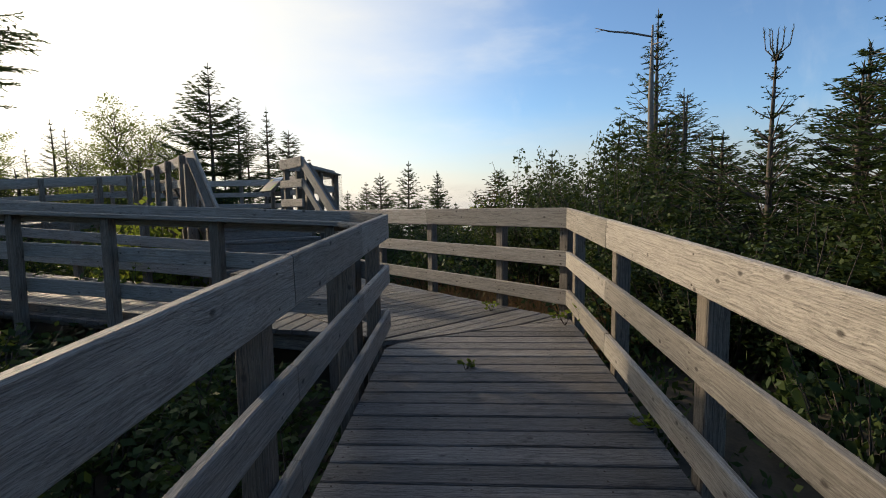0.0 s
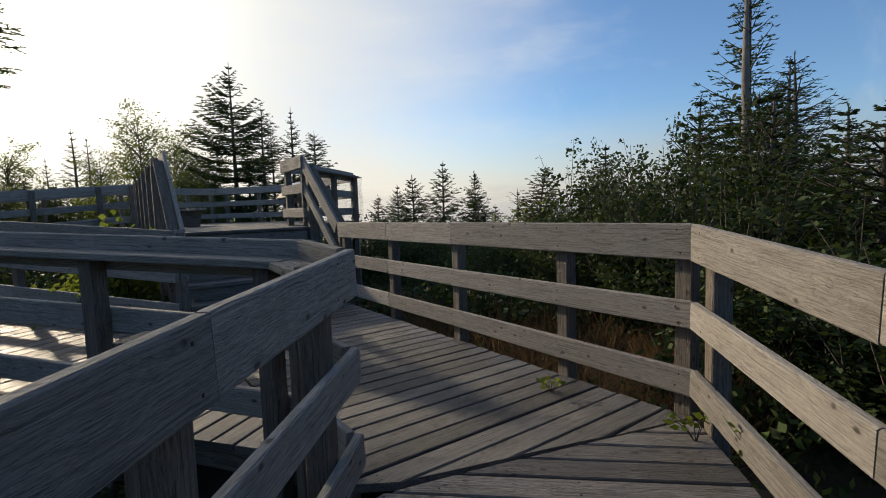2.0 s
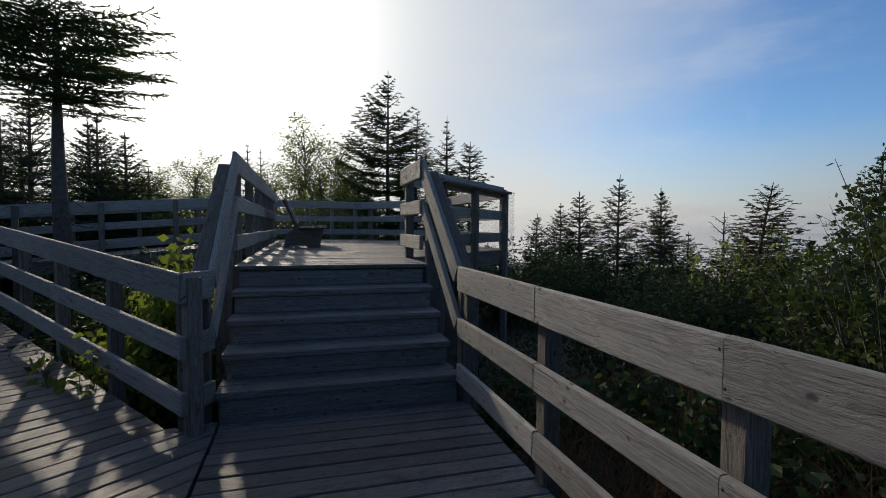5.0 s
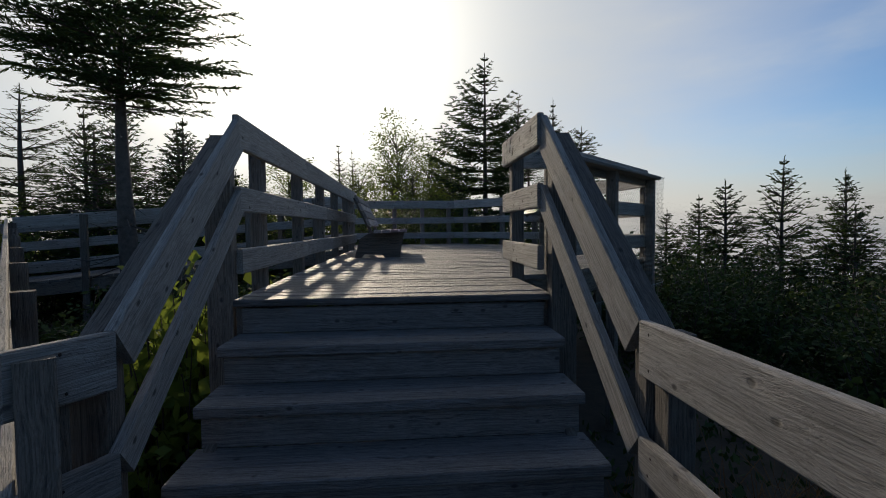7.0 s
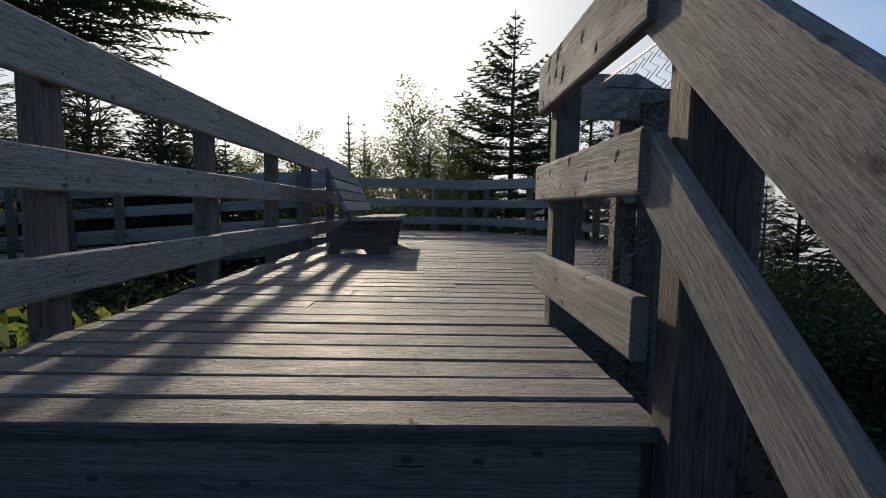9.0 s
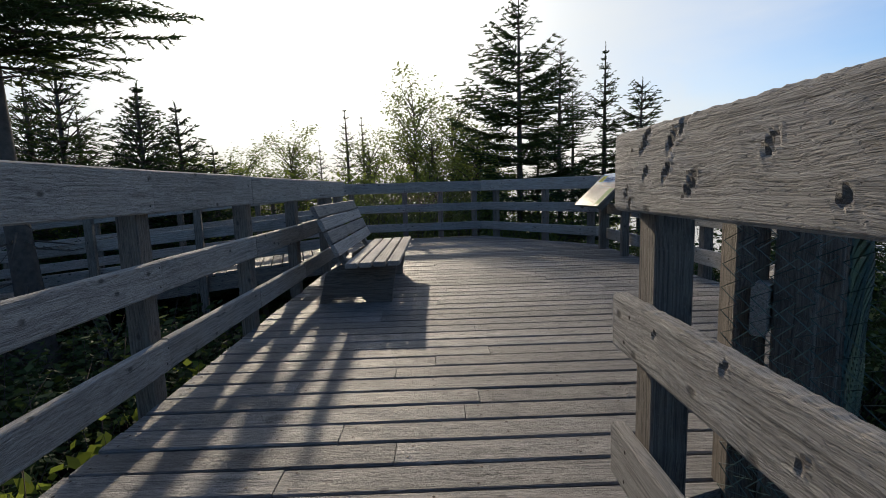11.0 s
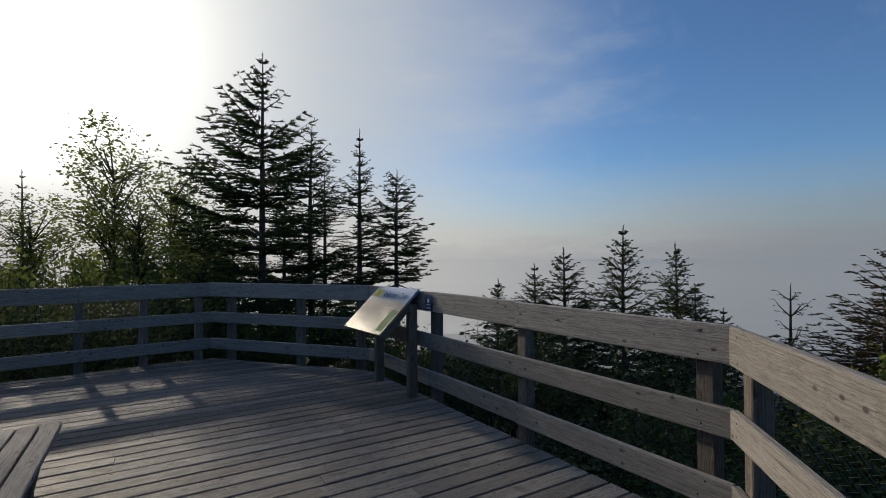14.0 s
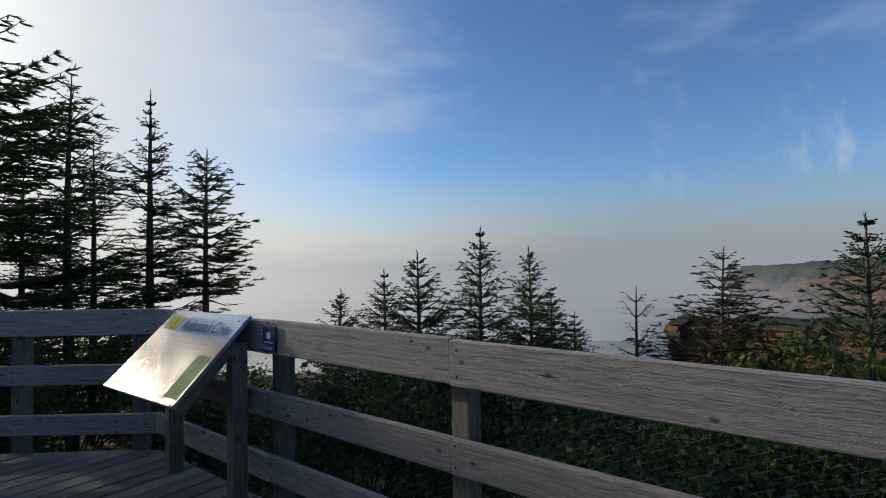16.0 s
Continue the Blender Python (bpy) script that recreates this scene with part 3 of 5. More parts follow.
# upper deck
D0, D1, ER, V4, V3P, V2 = v3(3.03, 7.40, DECK), v3(3.30, 7.38, DECK), v3(4.94, 9.08, DECK), v3(4.83, 13.13, DECK), v3(3.32, 14.98, DECK), v3(0.80, 14.72, DECK)
HE = v3(1.30, 12.40, DECK)
IR = v3(1.22, 12.95, DECK)
railing("weathered grey three-board railing behind the bench", v3(1.27, 6.46, DECK), HE, 1, (0.59, 1.74, 2.88, 3.95, 5.1, 5.9), joints=(1.76, 2.86, 3.97))
railing("short sunlit grey railing with deep knots", v3(2.92, 6.37, DECK), v3(2.92, 7.34, DECK), -1, (0.88,),
        knots=(((0.90, -0.05, 0.016), (0.88, -0.075, 0.014), (0.81, 0.055, 0.02), (0.79, 0.075, 0.016), (0.80, -0.005, 0.014), (0.69, 0.05, 0.024), (0.65, 0.078, 0.022), (0.71, -0.01, 0.02), (0.62, -0.035, 0.024), (0.42, 0.02, 0.018), (0.30, -0.05, 0.014), (0.14, 0.03, 0.02)),
               ((0.74, 0.03, 0.01), (0.5, 0.05, 0.012), (0.33, -0.01, 0.014), (0.12, 0.02, 0.012)), None))
railing("dark shaded railing board with a cap plank", D0, D1, 1, (0.3,), cap=True, rails=(TOP,))
railing("grey railing with a broad worn cap plank", D1, ER, -1, (0.08, 1.1, 2.28), cap=True)
railing("sunlit grey three-board railing facing the sea", ER, V4, -1, (0.14, 1.47, 2.69, 3.95), joints=(1.49, 2.71))
railing("dark shaded three-board railing of the lookout", V4, V3P, -1, (0.15, 1.0, 2.1), joints=())
railing("dark shaded three-board railing along the back", V3P, V2, -1, (0.12, 0.75, 1.4, 2.35), joints=(1.4,))
railing("shaded railing on the outer side of the upper ramp", V2, V2 + U1 * 6.2, -1, (0.2, 1.4, 2.6, 3.8, 5.0, 6.1), joints=(2.6,))
railing("shaded railing on the inner side of the upper ramp", IR, IR + U1 * 5.2, 1, (0.1, 0.75, 1.9, 3.1, 4.3), joints=(1.9,))
upper = thing("floor", "weathered grey plank lookout deck", "decking", (3, 11, DECK), kind="structure")
tagged(upper, "weathered grey lookout deck of long timber planks")
UPPER_POLY = [v3(XL - 0.02, 6.335), v3(2.99, 6.335), v3(2.99, 7.40), v3(3.33, 7.42), v3(4.98, 9.1), v3(4.87, 13.15), v3(3.33, 15.02), v3(0.78, 14.76), v3(1.22, 12.95), v3(1.22, 12.5)]
upper_ramp = thing("floor", "weathered grey planks of the upper ramp", "decking", (-2, 13, 0.7), kind="structure")
URAMP_POLY = [IR, V2, V2 + U1 * 6.2, IR + U1 * 5.2]


def upper_floor(x, y):
    return DECK


def upper_ramp_floor(x, y):
    return DECK - max(0.0, ((x - IR.x) * U1.x + (y - IR.y) * U1.y)) * 0.078


ring = [v3(p.x, p.y, DECK - 0.14) for p in UPPER_POLY]
for i in range(1, len(ring)):
    p, q = ring[i], ring[(i + 1) % len(ring)]
    c = v3(2.8, 10.5, DECK - 0.14)
    beam(p + (c - p).normalized() * 0.06, q + (c - q).normalized() * 0.06, 0.19, upper)
for e, l in ((IR, 5.2), (V2, 6.2)):
    beam(e + v3(0, 0, -0.14), e + U1 * l + v3(0, 0, -0.14), 0.19, upper_ramp)
# turning platform between the two ramps
turn = thing("floor", "weathered grey plank turning platform", "decking", (-5, 11.5, 0.45), kind="structure")
TURN_Z = 0.46
TURN_POLY = [LRC + W1 * WL, IR + U1 * 5.25, V2 + U1 * 6.25, v3(-6.6, 12.2), FLC + W1 * (WL + 1.65)]
railing("shaded grey railing round the turning platform", v3(-5.15, 12.95, TURN_Z), v3(-6.6, 12.2, TURN_Z), -1, (0.1, 1.5))
railing("shaded grey railing round the far platform", v3(-6.6, 12.2, TURN_Z), v3(-4.9, 9.85, TURN_Z), -1, (0.1, 1.4, 2.7))


# ---- chain-link fence ----
def chain_link(label, a, b, z0, z1, cell=0.052, rad=0.0016):
    a, b = Vector((*a, 0)), Vector((*b, 0))
    L = (b - a).length
    u = (b - a) / L
    n = Vector((-u.y, u.x, 0))
    count = int(L / cell)
    rows = int((z1 - z0) / (cell / 2))
    chunks = []
    rnd = random.Random(int(L * 1000))
    for i in range(count):
        pts = []
        for j in range(rows + 1):
            s = (i + (0.5 if j % 2 else -0.5) * 1.06 + 0.5) * cell
            w = 0.002 if j % 2 else -0.002
            sag = 0.012 * math.sin(s * 3.1) * math.sin(j * 0.21)
            pts.append(a + u * s + n * (w + sag) + Vector((0, 0, z0 + j * cell / 2)))
        chunks.append(tube(pts, [rad] * len(pts), 3))
    v, f = joined(chunks)
    fence = thing("chain_link_fence", label, "fence", (a + b) / 2 + Vector((0, 0, z0)), kind="structure")
    part("mesh", mesh_data("mesh", v, f, WIRE), WIRE, fence, "", Matrix())
    for z in (z0 + 0.03, z1 - 0.02):
        t = tube([a + Vector((0, 0, z)), b + Vector((0, 0, z))], [0.003, 0.003], 5)
        part("tension_wire", mesh_data("tension_wire", *t, WIRE), WIRE, fence, "", Matrix())


FZ0, FZ1 = DECK - 0.3, DECK + 0.93
chain_link("dark green chain-link mesh behind the short railing", (3.11, 6.35), (3.11, 7.2), FZ0, FZ1)
chain_link("dark green chain-link mesh on the railing corner", (3.14, 7.20), (3.42, 7.22), FZ0, FZ1)
chain_link("dark green chain-link mesh on the slanting railing", (3.42, 7.22), (5.12, 8.98), FZ0, FZ1)
chain_link("dark green chain-link mesh on the seaward railing", (5.13, 9.0), (5.01, 13.2), FZ0, FZ1, 0.058)
chain_link("dark green chain-link mesh on the lookout railing", (5.01, 13.22), (3.40, 15.16), FZ0, FZ1, 0.06)
chain_link("dark green chain-link mesh on the back railing", (3.38, 15.22), (0.9, 14.92), FZ0, FZ1, 0.06)

# ---- bench ----
bench = thing("bench", "weathered grey slatted bench on heavy timber supports", "bench", (1.9, 10.6, DECK))
BY0, BY1 = 9.72, 11.52
SEAT_Z = 1.312
for i in range(4):
    x = 1.825 + i * 0.107
    board("seat_slat", (x, BY0, SEAT_Z - 0.02 - 0.004 * (3 - i)), (x, BY1, SEAT_Z - 0.02 - 0.004 * (3 - i)), 0.092, 0.038, BENCH_WOOD, bench)
bk_top, bk_low = Vector((1.555, 0, 1.735)), Vector((1.74, 0, 1.335))
bd = (bk_low - bk_top).normalized()
for i in range(4):
    c = bk_top + bd * (0.05 + i * 0.108)
    board("back_slat", (c.x, BY0, c.z), (c.x, BY1 - 0.05, c.z), 0.034, 0.096, BENCH_WOOD, bench, upward=(-bd.x, 0, -bd.z))


def slab(outline, y0, y1):
    n = len(outline)
    verts = [(x, y0, z) for x, z in outline] + [(x, y1, z) for x, z in outline]
    faces = [tuple(range(n - 1, -1, -1)), tuple(range(n, 2 * n))] + [(i, (i + 1) % n, n + (i + 1) % n, n + i) for i in range(n)]
    return verts, faces


SUPPORT = [(1.52, DECK), (1.60, DECK), (1.64, DECK + 0.045), (1.86, DECK + 0.045), (1.90, DECK), (2.10, DECK), (2.10, DECK + 0.06), (2.155, SEAT_Z - 0.045), (1.70, SEAT_Z - 0.055), (1.58, DECK + 0.24)]
for y in (BY0 + 0.22, BY1 - 0.34):
    part("support", mesh_data("support", *slab(SUPPORT, y, y + 0.12), POST_WOOD), POST_WOOD, bench, "heavy grey timber support", Matrix())
    a = bk_low + bd * 0.30 + Vector((0.0, y + 0.05, 0))
    b = bk_top + bd * 0.02 + Vector((0.0, y + 0.05, 0))
    off = Vector((-0.040, 0, 0.0))
    board("back_brace", a + off, b + off, 0.09, 0.04, POST_WOOD, bench, upward=(1, 0, 0))

# ---- interpretive sign ----
SIGN_FACE, nt, bsdf = material("printed_sign_face")
co = nt.nodes.new("ShaderNodeTexCoord").outputs["Object"]
sepn = nt.nodes.new("ShaderNodeSeparateXYZ")
link(nt, co, sepn.inputs[0])
blot = noise_node(nt, co, 6.0, 5.0, 0.6)
vv = math_node(nt, "ADD", math_node(nt, "ADD", sepn.outputs["Y"], 0.295), math_node(nt, "MULTIPLY", math_node(nt, "SUBTRACT", blot, 0.5), 0.25))
printed = ramp(nt, vv, [(0.02, (0.16, 0.17, 0.10)), (0.2, (0.26, 0.22, 0.17)), (0.36, (0.28, 0.20, 0.17)), (0.45, (0.22, 0.30, 0.37)), (0.54, (0.08, 0.20, 0.42))])
link(nt, printed, bsdf.inputs["Base Color"])
bsdf.inputs["Roughness"].default_value = 0.3
link(nt, ramp(nt, noise_node(nt, co, 25.0, 4.0), [(0.35, 0.34), (0.7, 0.50)]), bsdf.inputs["Roughness"])
bsdf.inputs["Specular IOR Level"].default_value = 0.3
BLUE = plain("dark_blue_print", (0.03, 0.06, 0.17), 0.66, 0, 0.1, 10, 0)
YELLOW = plain("yellow_print", (0.55, 0.50, 0.06), 0.66, 0, 0.1, 10, 0)
PALE = plain("pale_blue_print", (0.34, 0.46, 0.58), 0.66, 0, 0.1, 10, 0)
WHITE = plain("white_print", (0.75, 0.76, 0.74), 0.45, 0, 0.06, 10, 0)
GREEN = plain("green_print", (0.22, 0.30, 0.12), 0.66, 0, 0.2, 10, 0)
for ink in (BLUE, YELLOW, PALE, GREEN):
    ink.node_tree.nodes["Principled BSDF"].inputs["Specular IOR Level"].default_value = 0.12
NAVY = plain("navy_enamel", (0.02, 0.045, 0.12), 0.35, 0, 0.1, 10, 0)
sign_tl, sign_tr = Vector((4.82, 12.775, 1.962)), Vector((4.825, 11.93, 1.962))
sx = (sign_tr - sign_tl).normalized()
sy = (sign_tl - Vector((4.398, 12.74, 1.55))).normalized()
sz = sx.cross(sy)
SW, SH = 0.845, 0.59
sign_m = Matrix.Translation(sign_tl - sy * SH) @ Matrix((sx, sy, sz)).transposed().to_4x4()
sign = thing("information_sign", "tilted glossy information panel on a timber frame at the railing", "sign", (4.8, 12.5, DECK))
part("panel", mesh_data("panel", *joined([prism(SW, SH, 0.02, c=0.004)]), SIGN_FACE), SIGN_FACE, sign, "glossy printed panel in faded beige and blue", sign_m @ Matrix.Translation((0, SH / 2, 0)))


def flat_patch(name, x0, y0, x1, y1, mat, parent, z=0.0125):
    v = [(x0, y0, z), (x1, y0, z), (x1, y1, z), (x0, y1, z)]
    return part(name, mesh_data(name, v, [(0, 1, 2, 3)], mat), mat, parent, "", sign_m)


def lettering(name, body, size, m, mat, parent, squeeze=1.0):
    cu = bpy.data.curves.new(name, "FONT")
    cu.body, cu.size, cu.align_x, cu.align_y = body, size, "LEFT", "BOTTOM_BASELINE"
    cu.extrude = 0.0005
    tmp = bpy.data.objects.new(name, cu)
    scene.collection.objects.link(tmp)
    dg = bpy.context.evaluated_depsgraph_get()
    me = bpy.data.meshes.new_from_object(tmp.evaluated_get(dg))
    bpy.data.objects.remove(tmp)
    me.materials.clear()
    me.materials.append(mat)
    return part(name, me, mat, parent, "", m @ Matrix.Diagonal((squeeze, 1, 1, 1)))


flat_patch("yellow_tag", 0.04, SH - 0.155, 0.20, SH - 0.05, YELLOW, sign, 0.0138)
flat_patch("title_band", 0.21, SH - 0.165, 0.83, SH - 0.05, PALE, sign, 0.0134)
lettering("title", "Anderson's Cove", 0.115, sign_m @ Matrix.Translation((0.28, SH - 0.143, 0.0165)), BLUE, sign, 0.62)
lettering("number", "1", 0.1, sign_m @ Matrix.Translation((0.135, SH - 0.145, 0.0165)), BLUE, sign)
flat_patch("map_patch", 0.68, 0.04, 0.82, 0.30, GREEN, sign, 0.0134)
for i in range(3):
    flat_patch("text_bar", 0.16, SH - 0.215 - i * 0.03, 0.70, SH - 0.205 - i * 0.03, PANEL_EDGE, sign, 0.0134)
board("back_frame", sign_tl - sy * 0.03 - sz * 0.035 + sx * 0.05, sign_tl - sy * 0.03 - sz * 0.035 + sx * (SW - 0.05), 0.06, 0.04, POST_WOOD, sign, upward=sz)
board("back_frame", sign_tl - sy * (SH - 0.06) - sz * 0.035 + sx * 0.05, sign_tl - sy * (SH - 0.06) - sz * 0.035 + sx * (SW - 0.05), 0.06, 0.04, POST_WOOD, sign, upward=sz)
for y, x in ((11.95, 4.78), (12.70, 4.77)):
    board("leg", (x, y, DECK), (x, y, 1.83), 0.07, 0.09, POST_WOOD, sign, upward=(1, 0, 0))
    board("arm", (x - 0.02, y, 1.84), (4.46, y, 1.53), 0.05, 0.07, POST_WOOD, sign)
for sxx, syy in ((0.025, 0.03), (SW - 0.03, 0.03), (0.03, SH - 0.03), (SW - 0.03, SH - 0.03), (SW - 0.03, 0.3), (0.03, 0.3)):
    t = tube([sign_m @ Vector((sxx, syy, 0.009)), sign_m @ Vector((sxx, syy, 0.015))], [0.008, 0.006], 8)
    part("screw", mesh_data("screw", *t, STEEL), STEEL, sign, "", Matrix())

plaque = thing("plaque", "small navy enamel plaque with white lettering on the railing", "plaque", (4.85, 11.72, 1.86))
board("plate", (4.860, 11.82, 1.858), (4.860, 11.70, 1.858), 0.006, 0.15, NAVY, plaque)
pm = Matrix.Translation((4.855, 11.812, 1.80)) @ Matrix(((0, 0, -1), (-1, 0, 0), (0, 1, 0))).to_4x4()
lettering("plaque_text", "Geosite", 0.034, pm, WHITE, plaque, 0.82)
part("text_bar", mesh_data("text_bar", [(0.01, 0.034, 0), (0.09, 0.034, 0), (0.09, 0.042, 0), (0.01, 0.042, 0)], [(0, 1, 2, 3)], WHITE), WHITE, plaque, "", pm)
v, f = tube([pm @ Vector((0.05, 0.075, -0.001)), pm @ Vector((0.05, 0.075, 0.002))], [0.02, 0.02], 14)
part("emblem", mesh_data("emblem", v, f, WHITE), WHITE, plaque, "", Matrix())


# ---- plants ----
def tri_tufts(rnd, pos, direction, length, width):
    """A narrow leaf-shaped blade of two triangles at pos."""
    d = direction.normalized()
    s = d.cross(Vector((rnd.uniform(-1, 1), rnd.uniform(-1, 1), rnd.uniform(-1, 1)))).normalized() * width
    m = pos + d * length * 0.45
    return [pos, m + s, pos + d * length, m - s], [(0, 1, 2, 3)]


def needle(rnd, pos, direction, length, width):
    """A tapering spray of needles: one slim triangle."""
    d = direction.normalized()
    s = d.cross(Vector((rnd.uniform(-1, 1), rnd.uniform(-1, 1), rnd.uniform(-1, 1)))).normalized() * width
    return [pos + s, pos + d * length, pos - s]


def crown_mesh(name, quads, mat):
    v = []
    for q in quads:
        v += q
    me = bpy.data.meshes.new(name)
    n, k = len(quads), len(quads[0])
    me.from_pydata([tuple(p) for p in v], [], [tuple(range(k * i, k * i + k)) for i in range(n)])
    me.materials.append(mat)
    return me


def spruce(seed, h, r, bare=0.12, whorls=22, per=5, droop=0.25, flat=0.0, mat=None, lean=0.0, dens=1.0, blade=0.075, taper=0.85, dead=4, gap=0.12, trunk_r=None, tip=True, leaders=0, label="dark green spruce with layered ragged branches", cat="spruce tree"):
    """A spruce at the origin: trunk with limbs, crown of needle blades. flat > 0 makes an umbrella crown."""
    rnd = random.Random(seed)
    mat = mat or NEEDLES
    tr = trunk_r or 0.012 * h + 0.02
    bend = Vector((rnd.uniform(-1, 1), rnd.uniform(-1, 1), 0)) * 0.03 * h

    def axis(f):
        return Vector((lean * h * f * f, 0, h * f)) + bend * math.sin(f * 2.6) * 0.6

    steps = [i / 9 for i in range(10)]
    woody = [tube([axis(f) + Vector((0, 0, -0.3 if f == 0 else 0)) for f in steps], [tr * (1 - f) ** 0.8 + 0.006 for f in steps], 8)]
    quads = []
    for w in range(whorls):
        f = bare + (1 - bare) * (w + rnd.uniform(-0.3, 0.3)) / whorls
        f = min(max(f, 0.02), 0.985)
        g = (f - bare) / (1 - bare)
        prof = (1 - g) ** (taper * 1.06) if not flat else (0.35 + 0.9 * math.sin(min(1, max(0, g)) * math.pi * 0.8 + 0.35)) * (1 if g < 0.93 else 0.5)
        for b in range(per):
            if rnd.random() < gap:
                continue
            L = max(0.06, r * prof * rnd.uniform(0.6, 1.12))
            az = rnd.uniform(0, 2 * math.pi)
            rise = (0.55 * g - droop * (1 - g)) * (0.12 if flat else 1.0) + rnd.uniform(-0.12, 0.12)
            o = axis(f)
            hd = Vector((math.cos(az), math.sin(az), 0))
            seg = max(3, int(L / 0.135))
            pts = [o + hd * L * (k / seg) + Vector((0, 0, L * (rise * k / seg + (0.08 if flat else 0.28) * (k / seg) ** 2))) for k in range(seg + 1)]
            woody.append(tube([pts[0], pts[len(pts) // 2], pts[-1]], [0.010 + 0.008 * L, 0.007 + 0.003 * L, 0.003], 4))
            side = Vector((-hd.y, hd.x, 0))
            for k in range(1, seg + 1):
                fr = k / seg
                if fr < 0.1 and L > 0.5:
                    continue
                for sgn in (-1, 1):
                    tl = min(0.62 if flat else 0.50, 0.02 + 0.44 * L) * (1 - 0.55 * fr) * rnd.uniform(0.65, 1.2)
                    td = (hd * 0.75 + side * sgn * rnd.uniform(0.6, 1.0) + Vector((0, 0, rnd.uniform(-0.18, 0.16)))).normalized()
                    n = max(2, int(tl / 0.034 * dens))
                    for j in range(n):
                        c = pts[k] + td * tl * (j + rnd.random()) / n
                        for e in range(3):
                            bd2 = td + Vector((rnd.uniform(-0.6, 0.6), rnd.uniform(-0.6, 0.6), rnd.uniform(-0.3, 0.55)))
                            quads.append(needle(rnd, c, bd2, blade * rnd.uniform(0.7, 1.2) * (0.22 + 0.78 * min(1.0, L / 0.5)), blade * 0.12))
    for k in range(dead):
        f = rnd.uniform(0.04, max(0.08, bare))
        az = rnd.uniform(0, 6.28)
        L = r * rnd.uniform(0.3, 0.75)
        o = axis(f)
        d = Vector((math.cos(az), math.sin(az), rnd.uniform(-0.3, 0.05)))
        mids = o + d * L * 0.5 + Vector((0, 0, -0.04))
        woody.append(tube([o, mids, o + d * L + Vector((0, 0, rnd.uniform(-0.1, 0.1)))], [0.014, 0.008, 0.003], 4))
        for j in range(4):
            p = o + d * L * rnd.uniform(0.3, 1.0)
            e = Vector((rnd.uniform(-1, 1), rnd.uniform(-1, 1), rnd.uniform(-0.7, 0.3))) * 0.22
            woody.append(tube([p, p + e], [0.005, 0.002], 3))
    if tip:
        q_top = axis(1.0)
        for j in range(22):
            c = axis(1.0 - 0.0035 * j)
            quads.append(needle(rnd, c, Vector((rnd.uniform(-0.45, 0.45), rnd.uniform(-0.45, 0.45), 1.0)), blade * 0.8, blade * 0.1))
    for k in range(leaders):
        az = 6.283 * k / leaders + rnd.uniform(-0.3, 0.3)
        o = axis(0.93 + 0.01 * (k % 3))
        reach, rise = rnd.uniform(0.08, 0.2), rnd.uniform(0.24, 0.42)
        shoot = [o, o + Vector((math.cos(az) * reach * 0.8, math.sin(az) * reach * 0.8, rise * 0.35)), o + Vector((math.cos(az) * reach, math.sin(az) * reach, rise))]
        woody.append(tube(shoot, [0.009, 0.007, 0.004], 5))
        for j in range(40):
            u = rnd.random()
            c = shoot[0].lerp(shoot[1], u * 2) if u < 0.5 else shoot[1].lerp(shoot[2], u * 2 - 1)
            quads.append(needle(rnd, c, Vector((rnd.uniform(-0.8, 0.8), rnd.uniform(-0.8, 0.8), 1.0)), 0.045, 0.005))
    t = thing("spruce_tree", label, cat)
    part("trunk", mesh_data("trunk", *joined(woody), BARK, True), BARK, t)
    part("crown", crown_mesh("crown", quads, mat), mat, t)
    return t


def put(proto, x, y, rot=0.0, s=1.0, z=None, sz=None, label=""):
    m = Matrix.Translation((x, y, (ground_z(x, y) - 0.03) if z is None else z)) @ Matrix.Rotation(rot, 4, "Z")
    o = copy_thing(proto, m)
    o.scale = (s, s, sz or s)
    if label:
        o["label"] = label
    return o


def place(proto, x, y, top, h, rot=0.0, wide=None, label=""):
    """Stand a plant of own height h at x, y so that its tip reaches the height top."""
    g = ground_z(x, y) - 0.03
    k = (top - g) / h
    return put(proto, x, y, rot, wide or k, g, k, label)


